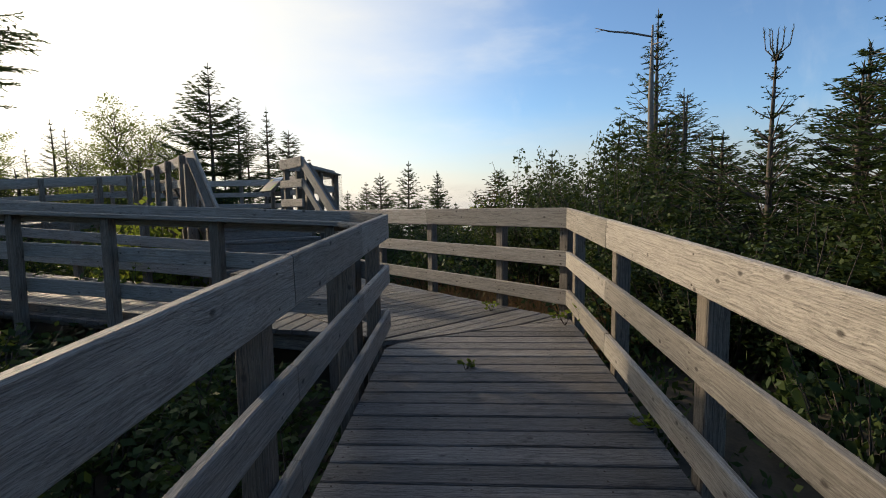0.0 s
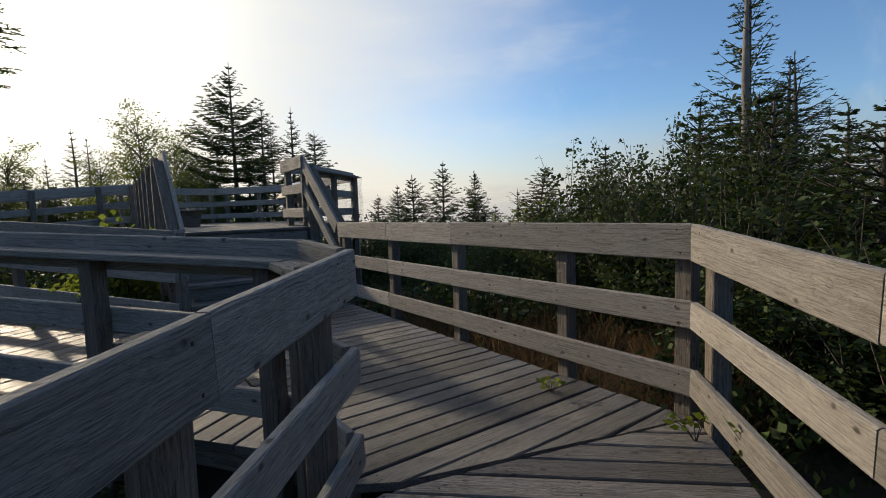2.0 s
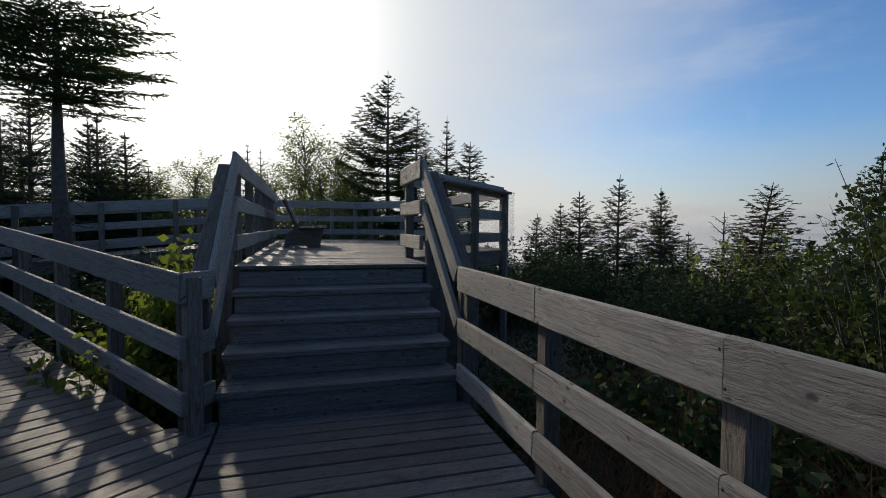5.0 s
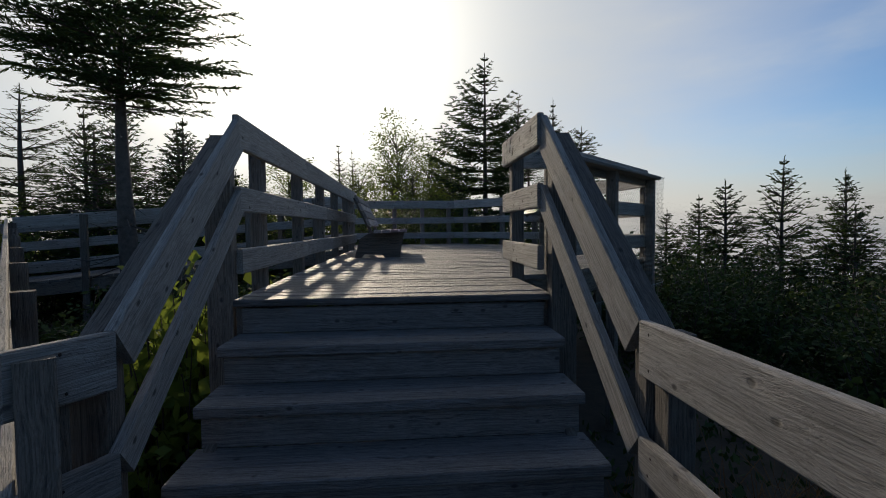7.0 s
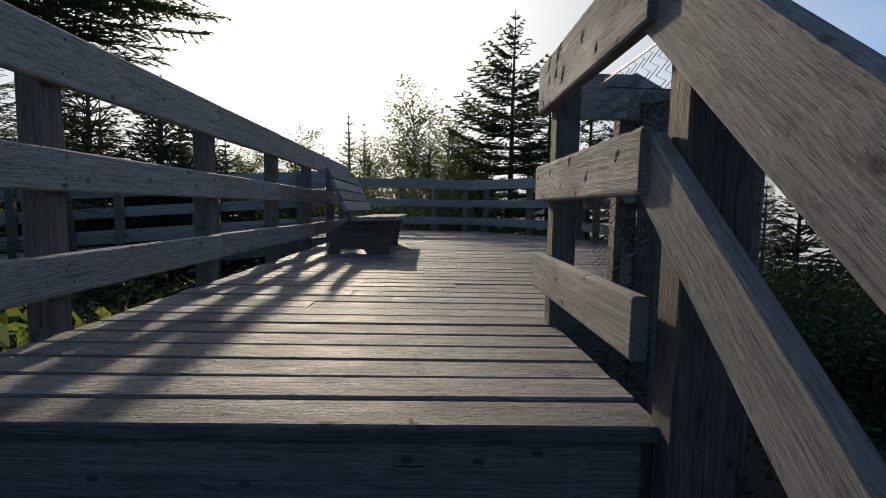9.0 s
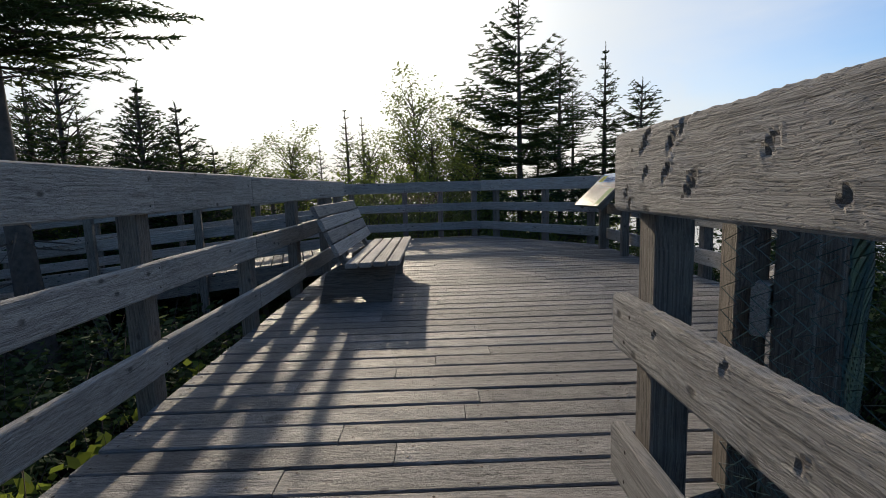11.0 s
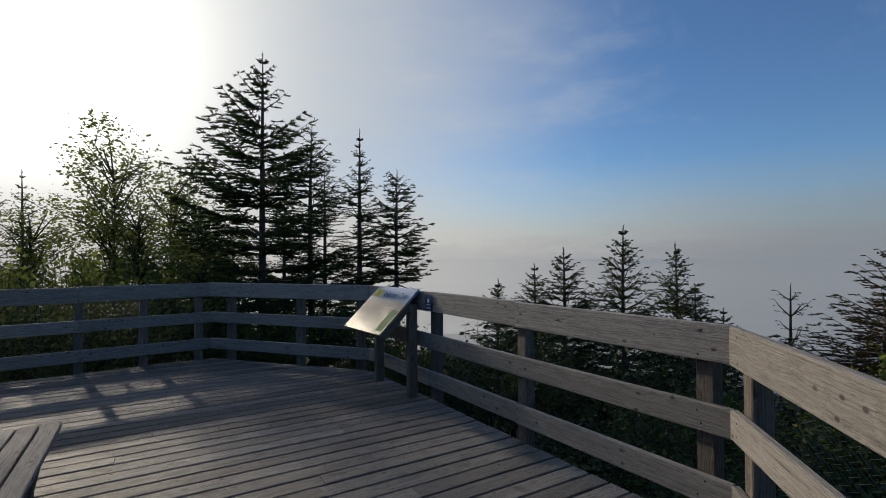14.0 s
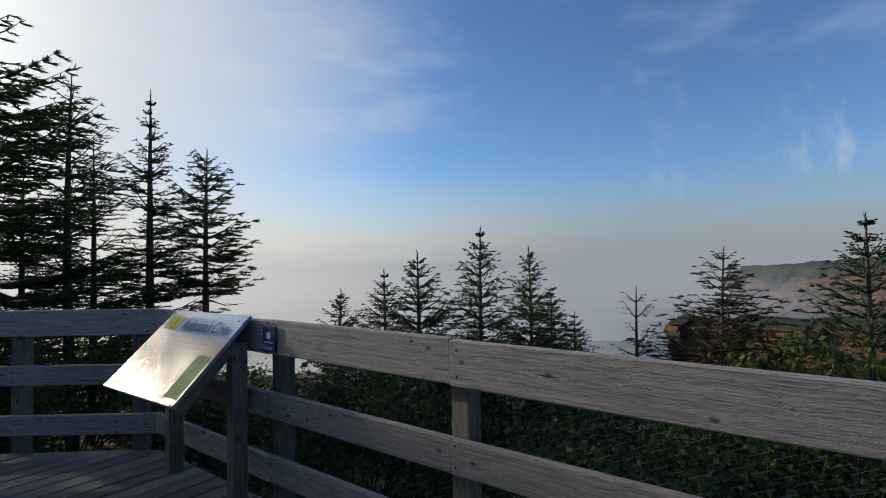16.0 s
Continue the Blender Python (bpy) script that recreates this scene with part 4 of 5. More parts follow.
def shrub(seed, h, r, stems, leaves, size, mat, name="shrub", label="leafy green shrub with thin stems", cat="shrub", trunk=0.0, clump=0.5, upright=0.6, twigs=0, loose=1.0):
    rnd = random.Random(seed)
    woody, quads = [], []
    tips = []
    if trunk:
        woody.append(tube([Vector((0, 0, -0.2)), Vector((0.03, 0.02, h * trunk)), Vector((0.0, 0.05, h * 0.92))], [0.03 + 0.006 * h, 0.02 + 0.003 * h, 0.005], 6))
    for s in range(stems):
        az, out = rnd.uniform(0, 6.283), r * math.sqrt(rnd.random())
        if trunk:
            f = rnd.uniform(trunk * 0.6, 0.9)
            base = Vector((0, 0, h * f))
            reach = out * (1.15 - f * 0.75)
            end = base + Vector((math.cos(az) * reach, math.sin(az) * reach, h * rnd.uniform(0.05, 0.26)))
        else:
            base = Vector((math.cos(az) * out * 0.35, math.sin(az) * out * 0.35, -0.1))
            end = Vector((math.cos(az) * out, math.sin(az) * out, h * (rnd.uniform(0.5, 0.82) if rnd.random() < 0.88 else rnd.uniform(0.82, 0.97)) * (1 - 0.3 * (out / r) ** 2)))
        mid = base.lerp(end, 0.5) + Vector((rnd.uniform(-1, 1), rnd.uniform(-1, 1), rnd.uniform(0.2, 1.0))) * 0.06 * h
        woody.append(tube([base, mid, end], [0.006 + 0.003 * h, 0.006 + 0.0012 * h, 0.0025], 3))
        tips.append((base, mid, end))
        for k in range(twigs):
            o = mid.lerp(end, rnd.uniform(-0.5, 0.85))
            reach = Vector((rnd.uniform(-1, 1), rnd.uniform(-1, 1), rnd.uniform(-0.15, 0.75))).normalized() * r * rnd.uniform(0.12, 0.3)
            tips.append((o, o + reach * 0.5 + Vector((0, 0, 0.02)), o + reach))
    for i in range(leaves):
        base, mid, end = rnd.choice(tips)
        t = rnd.random() ** clump
        p = base.lerp(mid, t * 2) if t < 0.5 else mid.lerp(end, t * 2 - 1)
        if p.z < 0.12 * h:
            continue
        p = p + Vector((rnd.gauss(0, 1), rnd.gauss(0, 1), rnd.gauss(0, 1))) * (0.032 + 0.02 * h) * loose
        d = Vector((rnd.uniform(-1, 1), rnd.uniform(-1, 1), rnd.uniform(-0.7, upright)))
        L = size * rnd.uniform(0.5, 1.5)
        q, _ = tri_tufts(rnd, p, d, L, L * 0.30)
        quads.append(q)
    t = thing(name, label, cat)
    part("stem", mesh_data("stem", *joined(woody), TWIG, True), TWIG, t)
    part("foliage", crown_mesh("foliage", quads, mat), mat, t)
    return t


alder = shrub(51, 3.0, 1.3, 46, 6200, 0.06, LEAVES, twigs=5, loose=0.6, label="tall green alder shrub with ragged top shoots")
thicket = shrub(54, 3.0, 1.35, 36, 2500, 0.08, LEAVES_THIN, twigs=4, loose=0.7, label="dense green shrub in the thicket")
scrub = shrub(55, 3.0, 1.35, 36, 2200, 0.082, LEAVES_DARK, twigs=4, loose=0.7, label="dark green scrub on the seaward slope")
scrub.location = (8.2, 9.6, ground_z(8.2, 9.6))
scrub.scale = (1, 1, 0.6)
thicket.location = (-1.6, 17.2, ground_z(-1.6, 17.2))

# the tall spruces behind the lookout
big = spruce(11, 7.2, 2.6, 0.26, 21, 7, 0.15, dens=1.6, gap=0.16, taper=0.95, dead=10, trunk_r=0.10, blade=0.1, label="tall dark spruce with clumped drooping branches")
big.location = (4.67, 18.5, ground_z(4.67, 18.5))
big.scale = (1, 1, (6.66 - big.location.z) / 7.2)
spire = spruce(12, 5.8, 1.25, 0.14, 26, 8, 0.16, dens=1.5, gap=0.15, taper=0.95, dead=8, blade=0.075, label="slender dark spruce with a pointed top")
spire.location = (6.67, 18.03, ground_z(6.67, 18.03))
spire.scale = (1, 1, (5.16 - spire.location.z) / 5.8)
umbrella = spruce(13, 4.9, 0.95, 0.50, 13, 9, 0.0, dens=1.9, gap=0.1, taper=0.6, dead=14, blade=0.075, label="slim spruce with a bare trunk and a small crown")
umbrella.location = (7.4, 17.57, ground_z(7.4, 17.57))
umbrella.scale = (1, 1, (4.24 - umbrella.location.z) / 4.9)
ragged = spruce(14, 5.9, 1.5, 0.2, 20, 6, 0.12, dens=1.1, gap=0.22, taper=0.7, dead=12, label="ragged dark spruce with open branches")
ragged.location = (5.75, 18.45, ground_z(5.75, 18.45))
ragged.scale = (1, 1, (5.25 - ragged.location.z) / 5.9)
place(ragged, 6.1, 18.9, 4.4, 5.9, 2.2, 0.8)
place(spire, 5.3, 19.2, 3.9, 5.8, 1.2, 0.8)

# young spruces
young = spruce(21, 3.2, 1.3, 0.04, 21, 9, 0.12, dens=0.82, gap=0.06, taper=0.9, blade=0.082, dead=2, label="young green spruce with a pointed tip")
young.location = (11.2, 14.5, ground_z(11.2, 14.5))
young.scale = (1.15, 1.15, (2.9 - young.location.z) / 3.2)
young2 = spruce(22, 3.0, 1.2, 0.05, 21, 9, 0.0, dens=1.15, gap=0.1, taper=0.85, blade=0.08, dead=3, label="young spruce with upswept branches")
young2.location = (12.3, 14.1, ground_z(12.3, 14.1))
young2.scale = (1, 1, (2.55 - young2.location.z) / 3.0)
place(young2, 10.3, 15.4, 2.45, 3.0, 1.0)
place(young, 10.0, 16.0, 2.1, 3.2, 2.0)
place(young2, 9.5, 16.6, 1.75, 3.0, 2.6)
place(young, 11.9, 13.4, 1.7, 3.2, 4.0)
place(young, 12.6, 13.2, 1.2, 3.2, 5.0)
sparse = spruce(23, 3.0, 0.85, 0.3, 9, 4, -0.05, dens=0.8, gap=0.3, taper=0.55, blade=0.06, dead=6, label="thin wind-bent spruce with sparse branches")
sparse.location = (12.6, 12.0, ground_z(12.6, 12.0))
sparse.scale = (1, 1, (1.75 - sparse.location.z) / 3.0)
rusty = spruce(24, 4.2, 1.6, 0.24, 16, 8, 0.0, dens=1.7, gap=0.12, taper=0.8, blade=0.075, dead=6, mat=NEEDLES_RUST, lean=0.12, label="leaning spruce with rust-brown dying needles")
rusty.location = (12.0, 10.55, ground_z(12.0, 10.55))
rusty.scale = (1, 1, (2.42 - rusty.location.z) / 4.2)
place(young, 13.2, 8.75, 2.9, 3.2, 0.5)
place(young2, 12.2, 8.1, 1.6, 3.0, 0.5)

# big umbrella spruce beside the upper ramp
flat_top = spruce(31, 5.45, 1.55, 0.71, 9, 10, 0.05, flat=1.0, dens=0.9, gap=0.22, dead=26, trunk_r=0.17, blade=0.095, tip=False, label="old spruce with a thick trunk and a flat spreading crown")
flat_top.location = (-2.05, 11.55, ground_z(-2.05, 11.55))

# trees on the landward side, seen against the glow
birch = shrub(41, 6.2, 1.9, 70, 7000, 0.085, LEAVES_THIN, "birch_tree", "light airy birch with small fluttering leaves", "birch tree", 0.22, 0.6, twigs=4, loose=0.75)
birch.location = (1.9, 21.5, ground_z(1.9, 21.5))
birch.scale = (1, 1, (4.8 - birch.location.z) / 6.2)
place(birch, 3.1, 21.8, 4.25, 6.2, 2.0, 0.95)
place(birch, 2.4, 20.2, 3.4, 6.2, 4.0, 0.8)
place(birch, 0.6, 20.4, 3.1, 6.2, 1.0, 0.8)
place(birch, 3.7, 20.4, 3.3, 6.2, 5.0, 0.8)
place(birch, -2.0, 21.5, 3.4, 6.2, 1.7, 0.9)
place(birch, -3.6, 22.0, 3.0, 6.2, 3.0, 0.9)
tall = spruce(15, 5.4, 1.2, 0.08, 22, 6, 0.08, dens=1.0, gap=0.18, taper=0.9, dead=6, label="slim spruce with thin upper branches")
tall.location = (-0.2, 20.9, ground_z(-0.2, 20.9))
tall.scale = (1, 1, (4.35 - tall.location.z) / 5.4)
place(tall, 0.25, 21.3, 4.2, 5.4, 2.1, 0.8)
place(tall, -0.95, 20.6, 3.3, 5.4, 1.0, 0.6)

# snag and spruces on the seaward side of the ramp
behind_snag = spruce(16, 5.8, 1.75, 0.05, 28, 7, 0.1, dens=0.9, gap=0.14, taper=0.95, dead=6, blade=0.085, label="tall dense spruce behind a bare snag")
behind_snag.location = (9.75, 3.4, ground_z(9.75, 3.4))
behind_snag.scale = (1, 1, (5.15 - behind_snag.location.z) / 5.8)
place(ragged, 8.9, 2.5, 3.2, 5.9, 1.9, 1.0)
place(ragged, 10.4, 3.0, 3.4, 5.9, 0.4, 1.15)
rnd = random.Random(5)
snag_bits = [tube([(0, 0, -0.3), (0.02, 0.01, 2.0), (0.0, 0.05, 4.0), (0.05, 0.07, 5.36)], [0.085, 0.075, 0.055, 0.018], 9),
             tube([(0.03, 0.06, 5.14), (-0.35, 0.3, 5.19), (-0.62, 0.62, 5.25), (-0.78, 0.85, 5.34)], [0.018, 0.02, 0.016, 0.005], 5),
             tube([(-0.55, 0.55, 5.23), (-0.72, 0.68, 5.27), (-0.86, 0.78, 5.23)], [0.012, 0.009, 0.003], 4),
             tube([(-0.3, 0.27, 5.18), (-0.42, 0.42, 5.26)], [0.008, 0.003], 4)]
for i in range(14):
    z = rnd.uniform(1.6, 5.2)
    a = rnd.uniform(0, 6.28)
    L = rnd.uniform(0.12, 0.4)
    snag_bits.append(tube([(0.02, 0.04, z), (math.cos(a) * L, math.sin(a) * L, z + rnd.uniform(-0.1, 0.12))], [0.012, 0.004], 4))
snag = thing("dead_tree", "bare grey dead trunk with one bent top limb", "dead tree", (8.9, 3.05, ground_z(8.9, 3.05)))
snag.scale = (1, 1, 1.065)
part("trunk", mesh_data("trunk", *joined(snag_bits), GREY_BARK, True), GREY_BARK, snag)

open_top = spruce(25, 3.6, 1.25, 0.03, 15, 6, -0.25, dens=1.0, gap=0.12, taper=1.0, blade=0.07, dead=2, leaders=6, label="young spruce with long bare leading shoots")
open_top.location = (5.75, 0.05, ground_z(5.75, 0.05))
open_top.scale = (0.8, 0.8, (2.82 - open_top.location.z) / 3.6)
place(young, 6.2, -0.6, 2.5, 3.2, 0.7, 1.1)
place(alder, 5.5, -0.4, 1.5, 2.75, 0.4, 1.0)
place(ragged, 5.6, -1.25, 3.2, 5.9, 0.7, 0.95)
place(alder, 5.3, -1.9, 2.4, 2.75, 3.3, 1.0)
place(alder, 6.0, -2.4, 2.9, 2.75, 1.3, 1.1)
place(young2, 7.4, 0.6, 2.2, 3.0, 0.2, 1.3)
place(young, 6.1, -1.6, 3.3, 3.2, 2.2, 1.3)
place(young, 7.0, -0.5, 2.9, 3.2, 3.2, 1.3)
place(young, 6.6, 0.9, 2.0, 3.2, 4.2, 1.2)
place(young, 8.2, 2.4, 2.6, 3.2, 5.2, 1.3)
place(young, 9.2, 3.9, 2.9, 3.2, 5.9, 1.2)
place(young, 8.9, 2.9, 2.7, 3.2, 0.9, 1.2)
place(young, 8.0, 1.6, 2.2, 3.2, 1.7, 1.2)
place(ragged, 5.6, -3.2, 4.0, 5.9, 2.7, 1.2)
place(tall, 7.5, -4.5, 4.6, 5.4, 2.7, 1.2)

alder.location = (6.6, 2.98, ground_z(6.6, 2.98))
alder.scale = (1, 1, (2.45 - alder.location.z) / 3.0)
for x, y, top, rot in ((6.0, 2.2, 1.6, 1.0), (7.3, 3.7, 2.2, 2.0), (6.4, 4.1, 1.9, 3.0), (8.0, 5.0, 1.8, 0.5), (9.6, 6.0, 1.9, 4.0), (10.5, 6.5, 2.35, 5.0), (8.4, 6.6, 0.9, 2.5), (5.3, 1.3, 1.3, 4.4), (6.2, 1.9, 1.9, 5.4),
                        (4.9, 0.2, 0.95, 2.9), (5.1, -0.7, 1.1, 0.3), (5.4, -1.6, 1.4, 1.3), (4.6, -2.4, 1.1, 2.2), (10.8, 8.6, 1.1, 3.3), (9.6, 5.1, 2.0, 1.1), (8.3, 4.1, 2.3, 0.1), (10.6, 5.9, 1.8, 3.9)):
    place(alder, x, y, top * 1.12 + 0.15, 2.75, rot, 1.05)
low = shrub(52, 1.0, 0.75, 40, 900, 0.08, LEAVES_DARK, label="low leafy shrub in the undergrowth")
low.location = (4.3, 1.2, ground_z(4.3, 1.2))
bright = shrub(53, 1.6, 0.55, 26, 700, 0.10, LEAVES_BRIGHT, label="backlit young alder with bright yellow-green leaves")
bright.location = (0.55, 7.6, ground_z(0.55, 7.6))
bright.scale = (1, 1, 1.15)
for x, y, top, rot, w in ((0.75, 8.6, 0.95, 1.0, 0.8), (0.2, 7.0, 0.7, 2.0, 0.8), (0.9, 6.5, 0.75, 3.0, 0.7), (0.4, 9.8, 0.8, 4.0, 0.8), (-0.6, 8.6, 0.75, 5.0, 1.0), (0.85, 10.9, 0.75, 0.6, 0.7), (0.78, 7.3, 1.62, 0.3, 0.95), (0.7, 6.9, 1.55, 1.3, 0.95), (0.62, 7.1, 1.5, 4.1, 0.9), (0.5, 8.0, 1.25, 2.3, 0.8), (0.3, 6.2, 0.8, 3.3, 0.8)):
    place(bright, x, y, top, 1.6, rot, w)


def free_of_walk(x, y, margin=0.25):
    """True where no deck, ramp or walkway lies."""
    p = Vector((x, y, 0))
    for poly in (LANDING_POLY, RAMP_POLY, WALK_POLY, UPPER_POLY, URAMP_POLY, TURN_POLY):
        inside = False
        n = len(poly)
        for i in range(n):
            a, b = poly[i], poly[(i + 1) % n]
            if (a.y > y) != (b.y > y) and x < (b.x - a.x) * (y - a.y) / (b.y - a.y) + a.x:
                inside = not inside
            ab = Vector((b.x - a.x, b.y - a.y, 0))
            t = max(0, min(1, (p - Vector((a.x, a.y, 0))).dot(ab) / max(1e-6, ab.length_squared)))
            if (p - Vector((a.x, a.y, 0)) - ab * t).length < margin:
                return False
        if inside:
            return False
    if 1.0 < x < 3.2 and 5.0 < y < 6.6:
        return False
    return True


rnd = random.Random(77)
n = 0
while n < 105:
    x, y = rnd.uniform(-5, 12.5), rnd.uniform(-6, 18.5)
    if not free_of_walk(x, y, 0.55):
        continue
    g = ground_z(x, y)
    near_rail = free_of_walk(x, y, 1.2)
    top = (0.05 if not near_rail else 0.35) + rnd.uniform(-0.1, 0.3) - (0.08 * max(0, x - 6) if x > 6 else 0)
    place(low, x, y, max(top, g + 0.55), 1.0, rnd.uniform(0, 6.28), rnd.uniform(0.8, 1.3))
    n += 1
for x, y, top in ((0.3, 0.9, 0.05), (-0.5, 1.6, 0.1), (-1.1, 2.6, 0.2), (-0.4, 2.4, 0.05), (0.4, 1.7, 0.0), (-1.6, 3.6, 0.25), (-1.3, 1.2, 0.1), (-2.2, 2.2, 0.3), (-1.0, 0.2, 0.0), (-2.0, 0.4, 0.2), (-2.8, 1.4, 0.4), (0.0, 6.6, 0.5), (-0.9, 7.9, 0.55), (-0.1, 8.6, 0.6), (0.4, 10.4, 0.6), (-0.6, 10.2, 0.6), (-1.4, 9.6, 0.5), (-0.3, 11.4, 0.6), (0.7, 11.6, 0.6)):
    place(low, x, y, top, 1.0, x * 3 + y, 0.85)
n = 0
while n < 34:
    x, y = rnd.uniform(5.4, 12.5), rnd.uniform(8.0, 19.0)
    g = ground_z(x, y)
    if free_of_walk(x, y, 1.0):
        place(rnd.choice((low, scrub)), x, y, min(0.85, g + rnd.uniform(0.8, 1.5)), 1.6, rnd.uniform(0, 6.28), rnd.uniform(0.7, 1.1))
        n += 1
# thicket on the landward side and behind the lookout
for i in range(48):
    x, y = rnd.uniform(-9, 8.5), rnd.uniform(16.6, 22.0)
    if not free_of_walk(x, y, 0.9):
        continue
    kind = rnd.choice((thicket, thicket, thicket, birch))
    place(kind, x, y, rnd.uniform(1.1, 2.0) if kind is thicket else rnd.uniform(2.0, 3.0), 2.9 if kind is thicket else 6.2, rnd.uniform(0, 6.28), 0.95)
for x, y, top, w in ((-1.7, 16.2, 2.1, 1.0), (-2.5, 15.7, 3.6, 1.3), (-3.4, 16.0, 3.9, 1.4), (-2.2, 16.5, 2.8, 1.2), (-2.9, 15.3, 3.9, 1.3), (-0.5, 16.5, 2.15, 1.0), (-4.1, 15.0, 4.4, 1.4), (-3.4, 16.8, 3.2, 1.2), (-5.4, 15.8, 4.2, 1.3)):
    place(young, x, y, top, 3.2, rnd.uniform(0, 6.28), w, "dense dark spruce beside the upper ramp")
for x, y, top in ((-4.6, 14.9, 3.6), (-6.5, 15.5, 4.6), (-8.2, 13.5, 5.0), (-7.6, 10.5, 4.2), (-3.0, 16.2, 2.9), (-1.2, 16.6, 2.5), (-9.5, 17.0, 5.5), (-8.6, 8.2, 4.0), (-6.9, 18.5, 3.8), (-10.5, 11.5, 5.5), (-5.2, 16.9, 3.6)):
    place(rnd.choice((ragged, tall, ragged)), x, y, top, 5.8, rnd.uniform(0, 6.28), 1.25)
for x, y, top in ((-3.8, 15.3, 2.3), (-2.3, 16.4, 2.1), (-5.6, 14.2, 2.4), (-0.6, 16.9, 1.9), (-6.9, 13.6, 2.6), (-7.0, 9.0, 2.2), (0.8, 16.8, 1.7), (-4.8, 8.2, 1.7), (-3.6, 5.6, 1.1), (-2.6, 3.6, 0.9)):
    place(thicket, x, y, top, 2.8, rnd.uniform(0, 6.28), 1.1)

for x, y, top in ((-0.4, 17.2, 2.9), (0.1, 17.8, 3.2), (0.6, 17.0, 3.0), (1.1, 17.4, 3.2), (1.6, 17.0, 3.0), (2.1, 17.3, 2.9), (2.6, 17.6, 2.7), (3.5, 17.3, 2.45), (4.4, 17.2, 2.3), (1.1, 18.4, 3.0), (2.2, 18.6, 3.1), (3.2, 18.5, 2.9), (5.2, 17.6, 2.2), (11.3, 9.7, 2.0), (-0.3, 9.1, 0.95), (-0.2, 10.5, 1.1), (0.2, 11.5, 1.1), (-1.2, 11.4, 1.15), (-0.9, 10.3, 1.0), (-1.3, 9.5, 1.05), (-0.4, 8.4, 0.95), (12.0, 9.2, 1.9), (10.9, 10.3, 1.5), (-3.0, 7.6, 1.5), (-3.9, 9.2, 2.0), (-2.5, 9.6, 1.6)):
    if free_of_walk(x, y, 0.7):
        place(scrub if x < 0.5 and y < 12 else thicket, x, y, top, 2.9, x * 2.3 + y, 1.0)


def blades(name, label, count, region, hmin, hmax, width, mat, seed, margin=0.12):
    """A dense scatter of leaves or grass blades on the ground."""
    rnd = random.Random(seed)
    quads = []
    x0, y0, x1, y1 = region
    while len(quads) < count:
        x, y = rnd.uniform(x0, x1), rnd.uniform(y0, y1)
        if not free_of_walk(x, y, margin):
            continue
        g = ground_z(x, y)
        for k in range(6):
            z = g + rnd.uniform(0.0, hmax - hmin) * rnd.random()
            d = Vector((rnd.uniform(-1, 1), rnd.uniform(-1, 1), rnd.uniform(0.0, 1.6)))
            L = rnd.uniform(hmin, hmin * 2.2)
            q, _ = tri_tufts(rnd, Vector((x + rnd.gauss(0, 0.08), y + rnd.gauss(0, 0.08), z)), d, L, width * rnd.uniform(0.6, 1.3))
            quads.append(q)
    o = new(name, crown_mesh(name, quads, mat))
    return tagged(o, label, "plants", kind="stuff")


blades("undergrowth", "dense dark green leafy undergrowth beneath the boardwalk railings", 42000, (-6, -6, 10, 16), 0.05, 0.5, 0.018, LEAVES_DARK, 3)
blades("grass", "tufts of dry reddish grass among green weeds", 10000, (3.15, 1.0, 5.6, 6.4), 0.24, 0.5, 0.0035, DRY_GRASS, 4)

def sprig(name, label, x, y, z, n, size, spread, seed, mat):
    rnd = random.Random(seed)
    woody, quads = [], []
    for i in range(n):
        a = rnd.uniform(0, 6.28)
        e = Vector((math.cos(a) * spread * rnd.random(), math.sin(a) * spread * rnd.random(), spread * rnd.uniform(0.3, 1.1)))
        woody.append(tube([Vector((0, 0, 0)), e * 0.5 + Vector((0, 0, 0.02)), e], [0.003, 0.002, 0.001], 4))
        for k in range(5):
            q, _ = tri_tufts(rnd, e * rnd.uniform(0.5, 1.0), Vector((rnd.uniform(-1, 1), rnd.uniform(-1, 1), rnd.uniform(-0.2, 0.5))), size * rnd.uniform(0.7, 1.3), size * 0.34)
            quads.append(q)
    t = thing(name, label, "plant", (x, y, z))
    part("stem", mesh_data("stem", *joined(woody), TWIG), TWIG, t)
    part("foliage", crown_mesh("foliage", quads, mat), mat, t)


for i, (x, y, n, size, sp) in enumerate(((2.62, 0.35, 7, 0.05, 0.26), (2.30, -0.02, 4, 0.05, 0.10), (1.62, -0.62, 5, 0.05, 0.12), (1.45, 0.55, 4, 0.04, 0.10), (2.72, 1.55, 4, 0.04, 0.12), (2.78, 0.72, 5, 0.045, 0.2))):
    sprig("weed", "small green weed sprouting through the deck boards", x, y, ramp_floor(x, y) - 0.01, n, size, sp, 200 + i, LEAVES_BRIGHT)
sprig("sapling", "thin young sapling with yellow-green leaves beside the railing", 0.95, 8.35, -0.6, 9, 0.07, 1.75, 300, LEAVES_BRIGHT)

# ---- far cliffs ----
ROCK, nt, bsdf = material("red_sandstone")
co = nt.nodes.new("ShaderNodeTexCoord").outputs["Object"]
strata = noise_node(nt, mapping(nt, co, (0.06, 0.06, 0.5)), 1.0, 6.0, 0.65)
link(nt, ramp(nt, strata, [(0.3, (0.07, 0.028, 0.018)), (0.5, (0.14, 0.058, 0.032)), (0.7, (0.23, 0.105, 0.06))]), bsdf.inputs["Base Color"])
bsdf.inputs["Roughness"].default_value = 0.95
bump(nt, bsdf, noise_node(nt, co, 0.6, 8.0, 0.7), 1.0, 1.0)
WOODS = plain("far_woods", (0.016, 0.027, 0.013), 0.95, 0, 0.6, 0.12, 1.0)


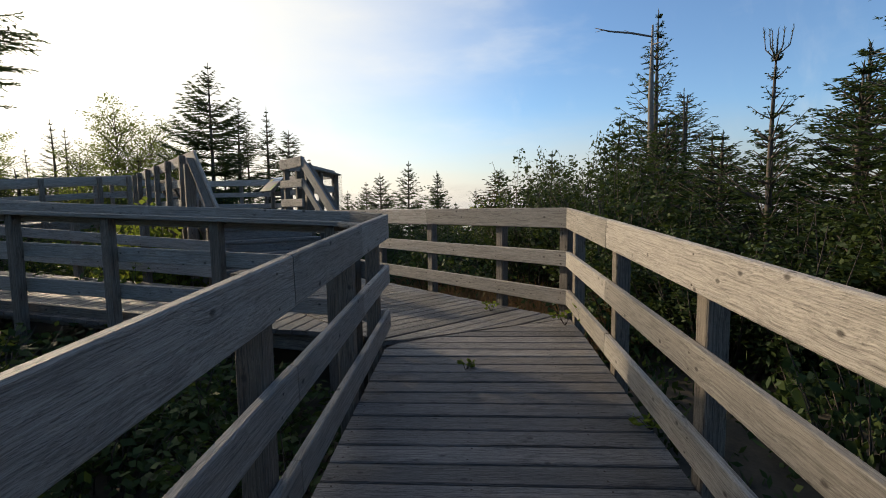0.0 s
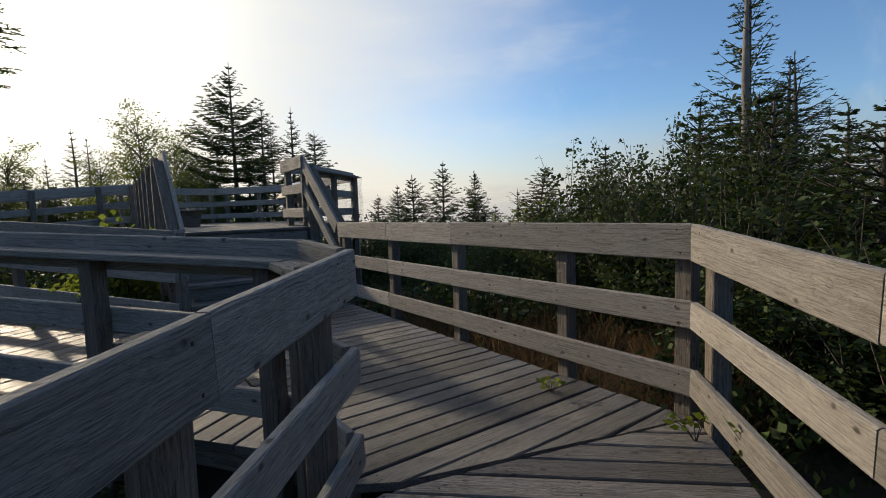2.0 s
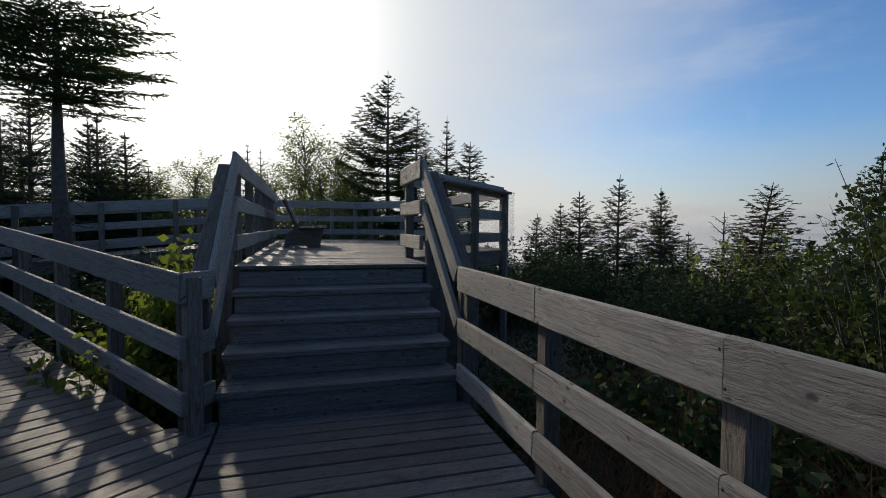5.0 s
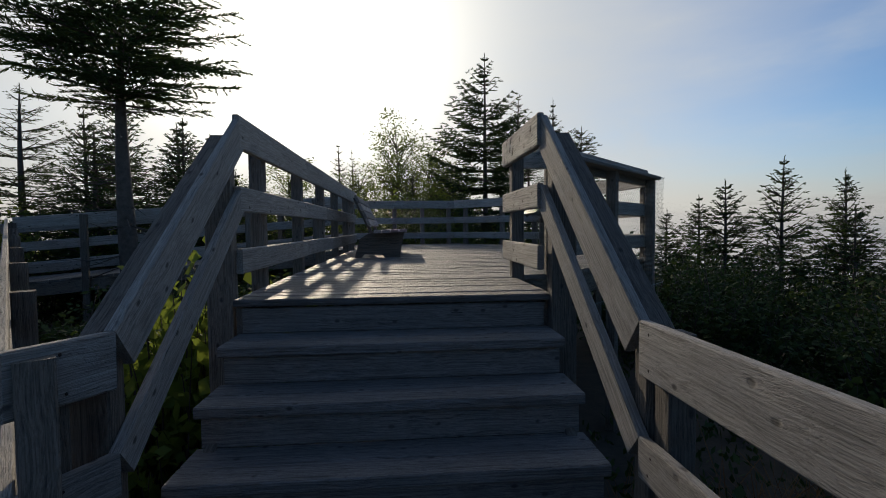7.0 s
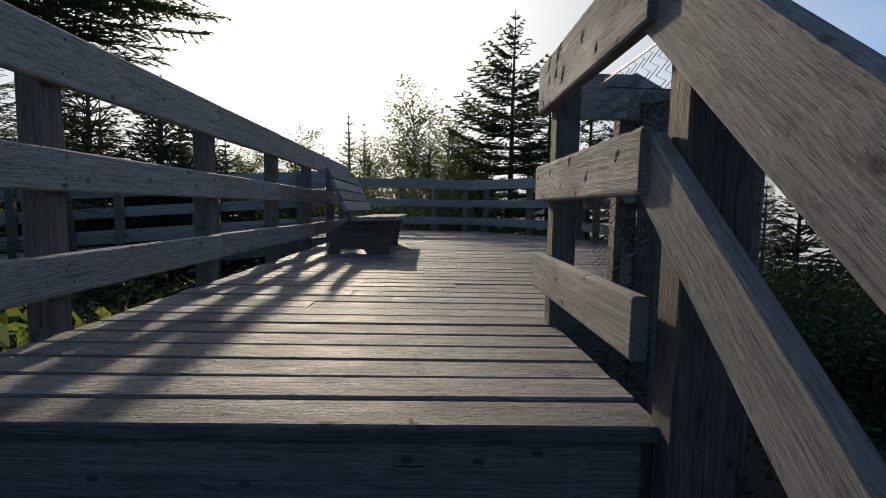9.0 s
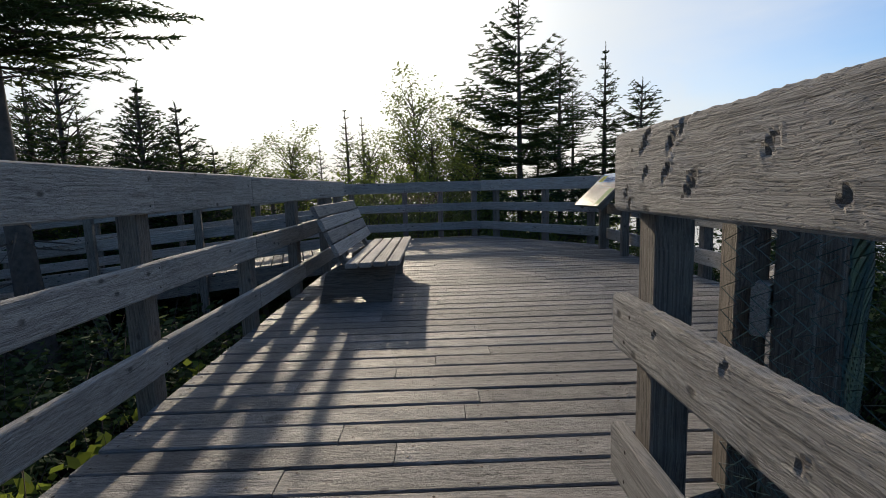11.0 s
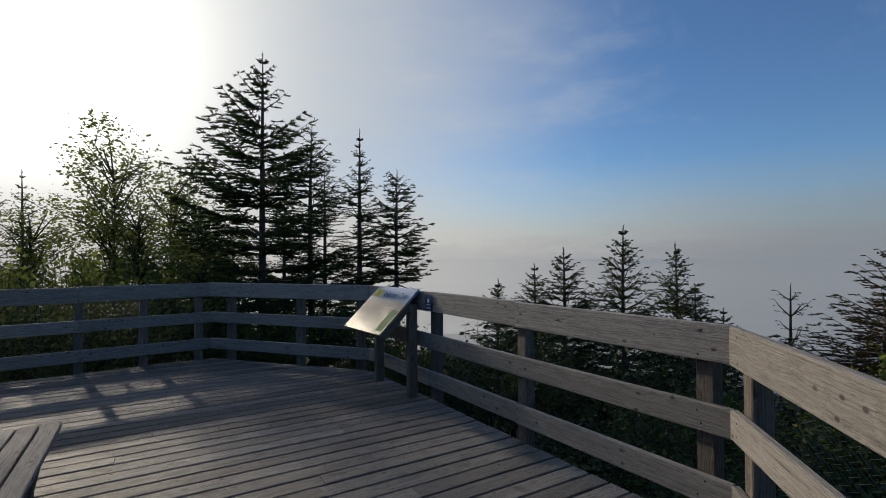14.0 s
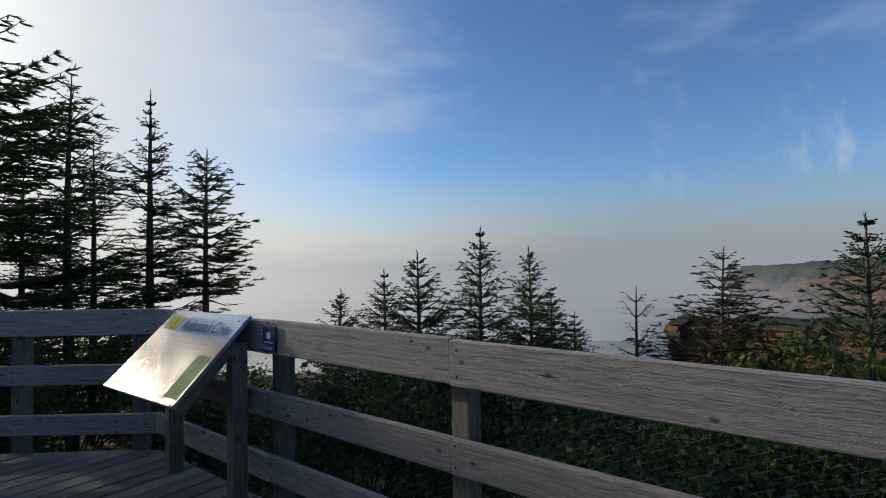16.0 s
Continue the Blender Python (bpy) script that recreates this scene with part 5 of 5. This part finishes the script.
def headland(name, label, x0, x1, y_lo, y_hi, top, base, seed, wood_top, drop):
    """A cliff seen across the cove: a broken face with a wooded top."""
    nx, nz = 70, 14
    verts, faces = [], []
    for i in range(nx + 1):
        f = i / nx
        x = x0 + (x1 - x0) * f
        for j in range(nz + 1):
            g = j / nz
            y = y_hi + (y_lo - y_hi) * f
            hgt = (top - drop * (1 - step(0, 0.5, f))) + 0.06 * (top - base) * noise.noise(Vector((f * 6, seed, 0)))
            z = base + (hgt - base) * g
            d = (top - base) * (0.30 * noise.noise(Vector((f * 14, g * 3, seed))) + 0.22 * noise.noise(Vector((f * 40, g * 8, seed + 3))) - 0.35 * g)
            verts.append((x - d * 0.6, y - d * 0.5, z))
    m = nz + 1
    faces = [(i * m + j, (i + 1) * m + j, (i + 1) * m + j + 1, i * m + j + 1) for i in range(nx) for j in range(nz)]
    h = thing(name, label, "cliff", ((x0 + x1) / 2, (y_lo + y_hi) / 2, base))
    part("rock_face", mesh_data("rock_face", verts, faces, ROCK, False), ROCK, h, "", Matrix())
    rnd = random.Random(seed)
    quads, wv, wf = [], [], []
    rows = 10
    for i in range(nx + 1):
        for j in range(rows + 1):
            vx, vy, vz = verts[i * m + nz]
            b = j / rows
            wv.append((vx + b * wood_top * 6, vy - b * wood_top * 2.0, vz - (2.2 if j == 0 else 0.4) + wood_top * (0.5 + b * 1.2) * (0.3 + min(1, b * 5)) + wood_top * 0.5 * noise.noise(Vector((vx * 0.35, vy * 0.35, b * 9)))))
    k = rows + 1
    wf = [(i * k + j, (i + 1) * k + j, (i + 1) * k + j + 1, i * k + j + 1) for i in range(nx) for j in range(rows)]
    part("wooded_top", mesh_data("wooded_top", wv, wf, WOODS, False), WOODS, h, "dark wooded cliff top", Matrix())
    return h


headland("headland", "distant red sandstone cliff with a wooded top", 310, 262, -150, 45, -1.6, -26, 3, 3.6, 9.0)
headland("near_cliff", "orange sandstone cliff below the lookout", 78, 70, -40, 24, -6.2, -25, 8, 0.7, 1.5)

# ---- glowing sheets that stand in for fog over the cove ----
def fog_glow_sheet(label, radius, top, alpha, seed):
    m = bpy.data.materials.new("fog")
    m.use_nodes = True
    nt = m.node_tree
    nt.nodes.remove(nt.nodes["Principled BSDF"])
    co = nt.nodes.new("ShaderNodeTexCoord").outputs["Object"]
    sp = nt.nodes.new("ShaderNodeSeparateXYZ")
    link(nt, co, sp.inputs[0])
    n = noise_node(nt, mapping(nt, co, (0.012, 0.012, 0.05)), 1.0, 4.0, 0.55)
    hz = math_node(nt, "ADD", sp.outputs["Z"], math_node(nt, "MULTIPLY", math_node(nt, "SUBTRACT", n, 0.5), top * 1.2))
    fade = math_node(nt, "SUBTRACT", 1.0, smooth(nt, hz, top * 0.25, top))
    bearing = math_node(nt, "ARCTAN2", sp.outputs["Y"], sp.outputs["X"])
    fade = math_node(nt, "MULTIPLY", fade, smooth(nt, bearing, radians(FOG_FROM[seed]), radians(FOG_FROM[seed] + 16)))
    # haze painted as emission, brighter on the sunward side
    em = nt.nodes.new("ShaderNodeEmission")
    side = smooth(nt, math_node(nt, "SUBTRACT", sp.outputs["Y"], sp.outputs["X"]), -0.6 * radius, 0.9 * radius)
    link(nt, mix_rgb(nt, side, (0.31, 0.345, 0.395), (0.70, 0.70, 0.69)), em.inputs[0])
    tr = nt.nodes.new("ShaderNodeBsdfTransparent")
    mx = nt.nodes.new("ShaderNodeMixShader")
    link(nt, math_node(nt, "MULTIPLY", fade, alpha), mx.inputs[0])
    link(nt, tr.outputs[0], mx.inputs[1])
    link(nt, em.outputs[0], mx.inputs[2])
    link(nt, mx.outputs[0], nt.nodes["Material Output"].inputs["Surface"])
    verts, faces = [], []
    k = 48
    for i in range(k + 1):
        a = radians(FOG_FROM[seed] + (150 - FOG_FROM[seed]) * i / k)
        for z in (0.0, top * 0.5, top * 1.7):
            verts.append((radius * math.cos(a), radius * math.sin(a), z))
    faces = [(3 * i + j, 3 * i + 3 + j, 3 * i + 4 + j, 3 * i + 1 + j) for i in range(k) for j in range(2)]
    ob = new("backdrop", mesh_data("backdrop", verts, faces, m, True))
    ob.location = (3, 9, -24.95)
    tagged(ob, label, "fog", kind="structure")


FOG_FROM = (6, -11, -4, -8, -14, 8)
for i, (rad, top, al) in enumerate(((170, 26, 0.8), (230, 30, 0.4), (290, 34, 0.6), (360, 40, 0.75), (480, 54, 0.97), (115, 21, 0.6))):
    fog_glow_sheet("glowing see-through sheet painted as pale sea fog over the cove", rad, top, al, i)

# ---- unseen spruces added behind the walk to block skylight and close the place ----
unseen_spruce = spruce(61, 5.8, 1.6, 0.1, 16, 5, 0.12, dens=0.35, gap=0.15, taper=0.8, dead=2, blade=0.2, label="unseen dark spruce added behind the walk to block skylight")
unseen_spruce.location = (-9.0, -6.0, ground_z(-9.0, -6.0))
rnd = random.Random(99)
for i in range(26):
    a = rnd.uniform(150, 345)
    d = rnd.uniform(8.5, 17)
    x, y = 0.5 + d * math.cos(radians(a)), 0.5 + d * math.sin(radians(a))
    if not free_of_walk(x, y, 1.4) or x > 11:
        continue
    place(unseen_spruce, x, y, rnd.uniform(3.5, 6.0), 5.8, rnd.uniform(0, 6.28), 1.35)

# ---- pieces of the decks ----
# landing and side walkway take the wood with shade in its colour
deck_boards(landing, LANDING_POLY, (1, 0, 0), flat_floor, 1, long_edge=9, mat=DAMP_SHADED_WOOD)
deck_boards(ramp_one, RAMP_POLY, (R1.y, -R1.x, 0), ramp_floor, 2, long_edge=9)
deck_boards(side_walk, WALK_POLY, (W1.y, -W1.x, 0), walk_floor, 3, long_edge=9, mat=DAMP_SHADED_WOOD)
deck_boards(upper, UPPER_POLY, (1, 0, 0), upper_floor, 4, long_edge=2.6)
deck_boards(upper_ramp, URAMP_POLY, (U1.y, -U1.x, 0), upper_ramp_floor, 5, long_edge=9)
deck_boards(turn, TURN_POLY, (1, 0, 0), lambda x, y: TURN_Z, 6, long_edge=9)
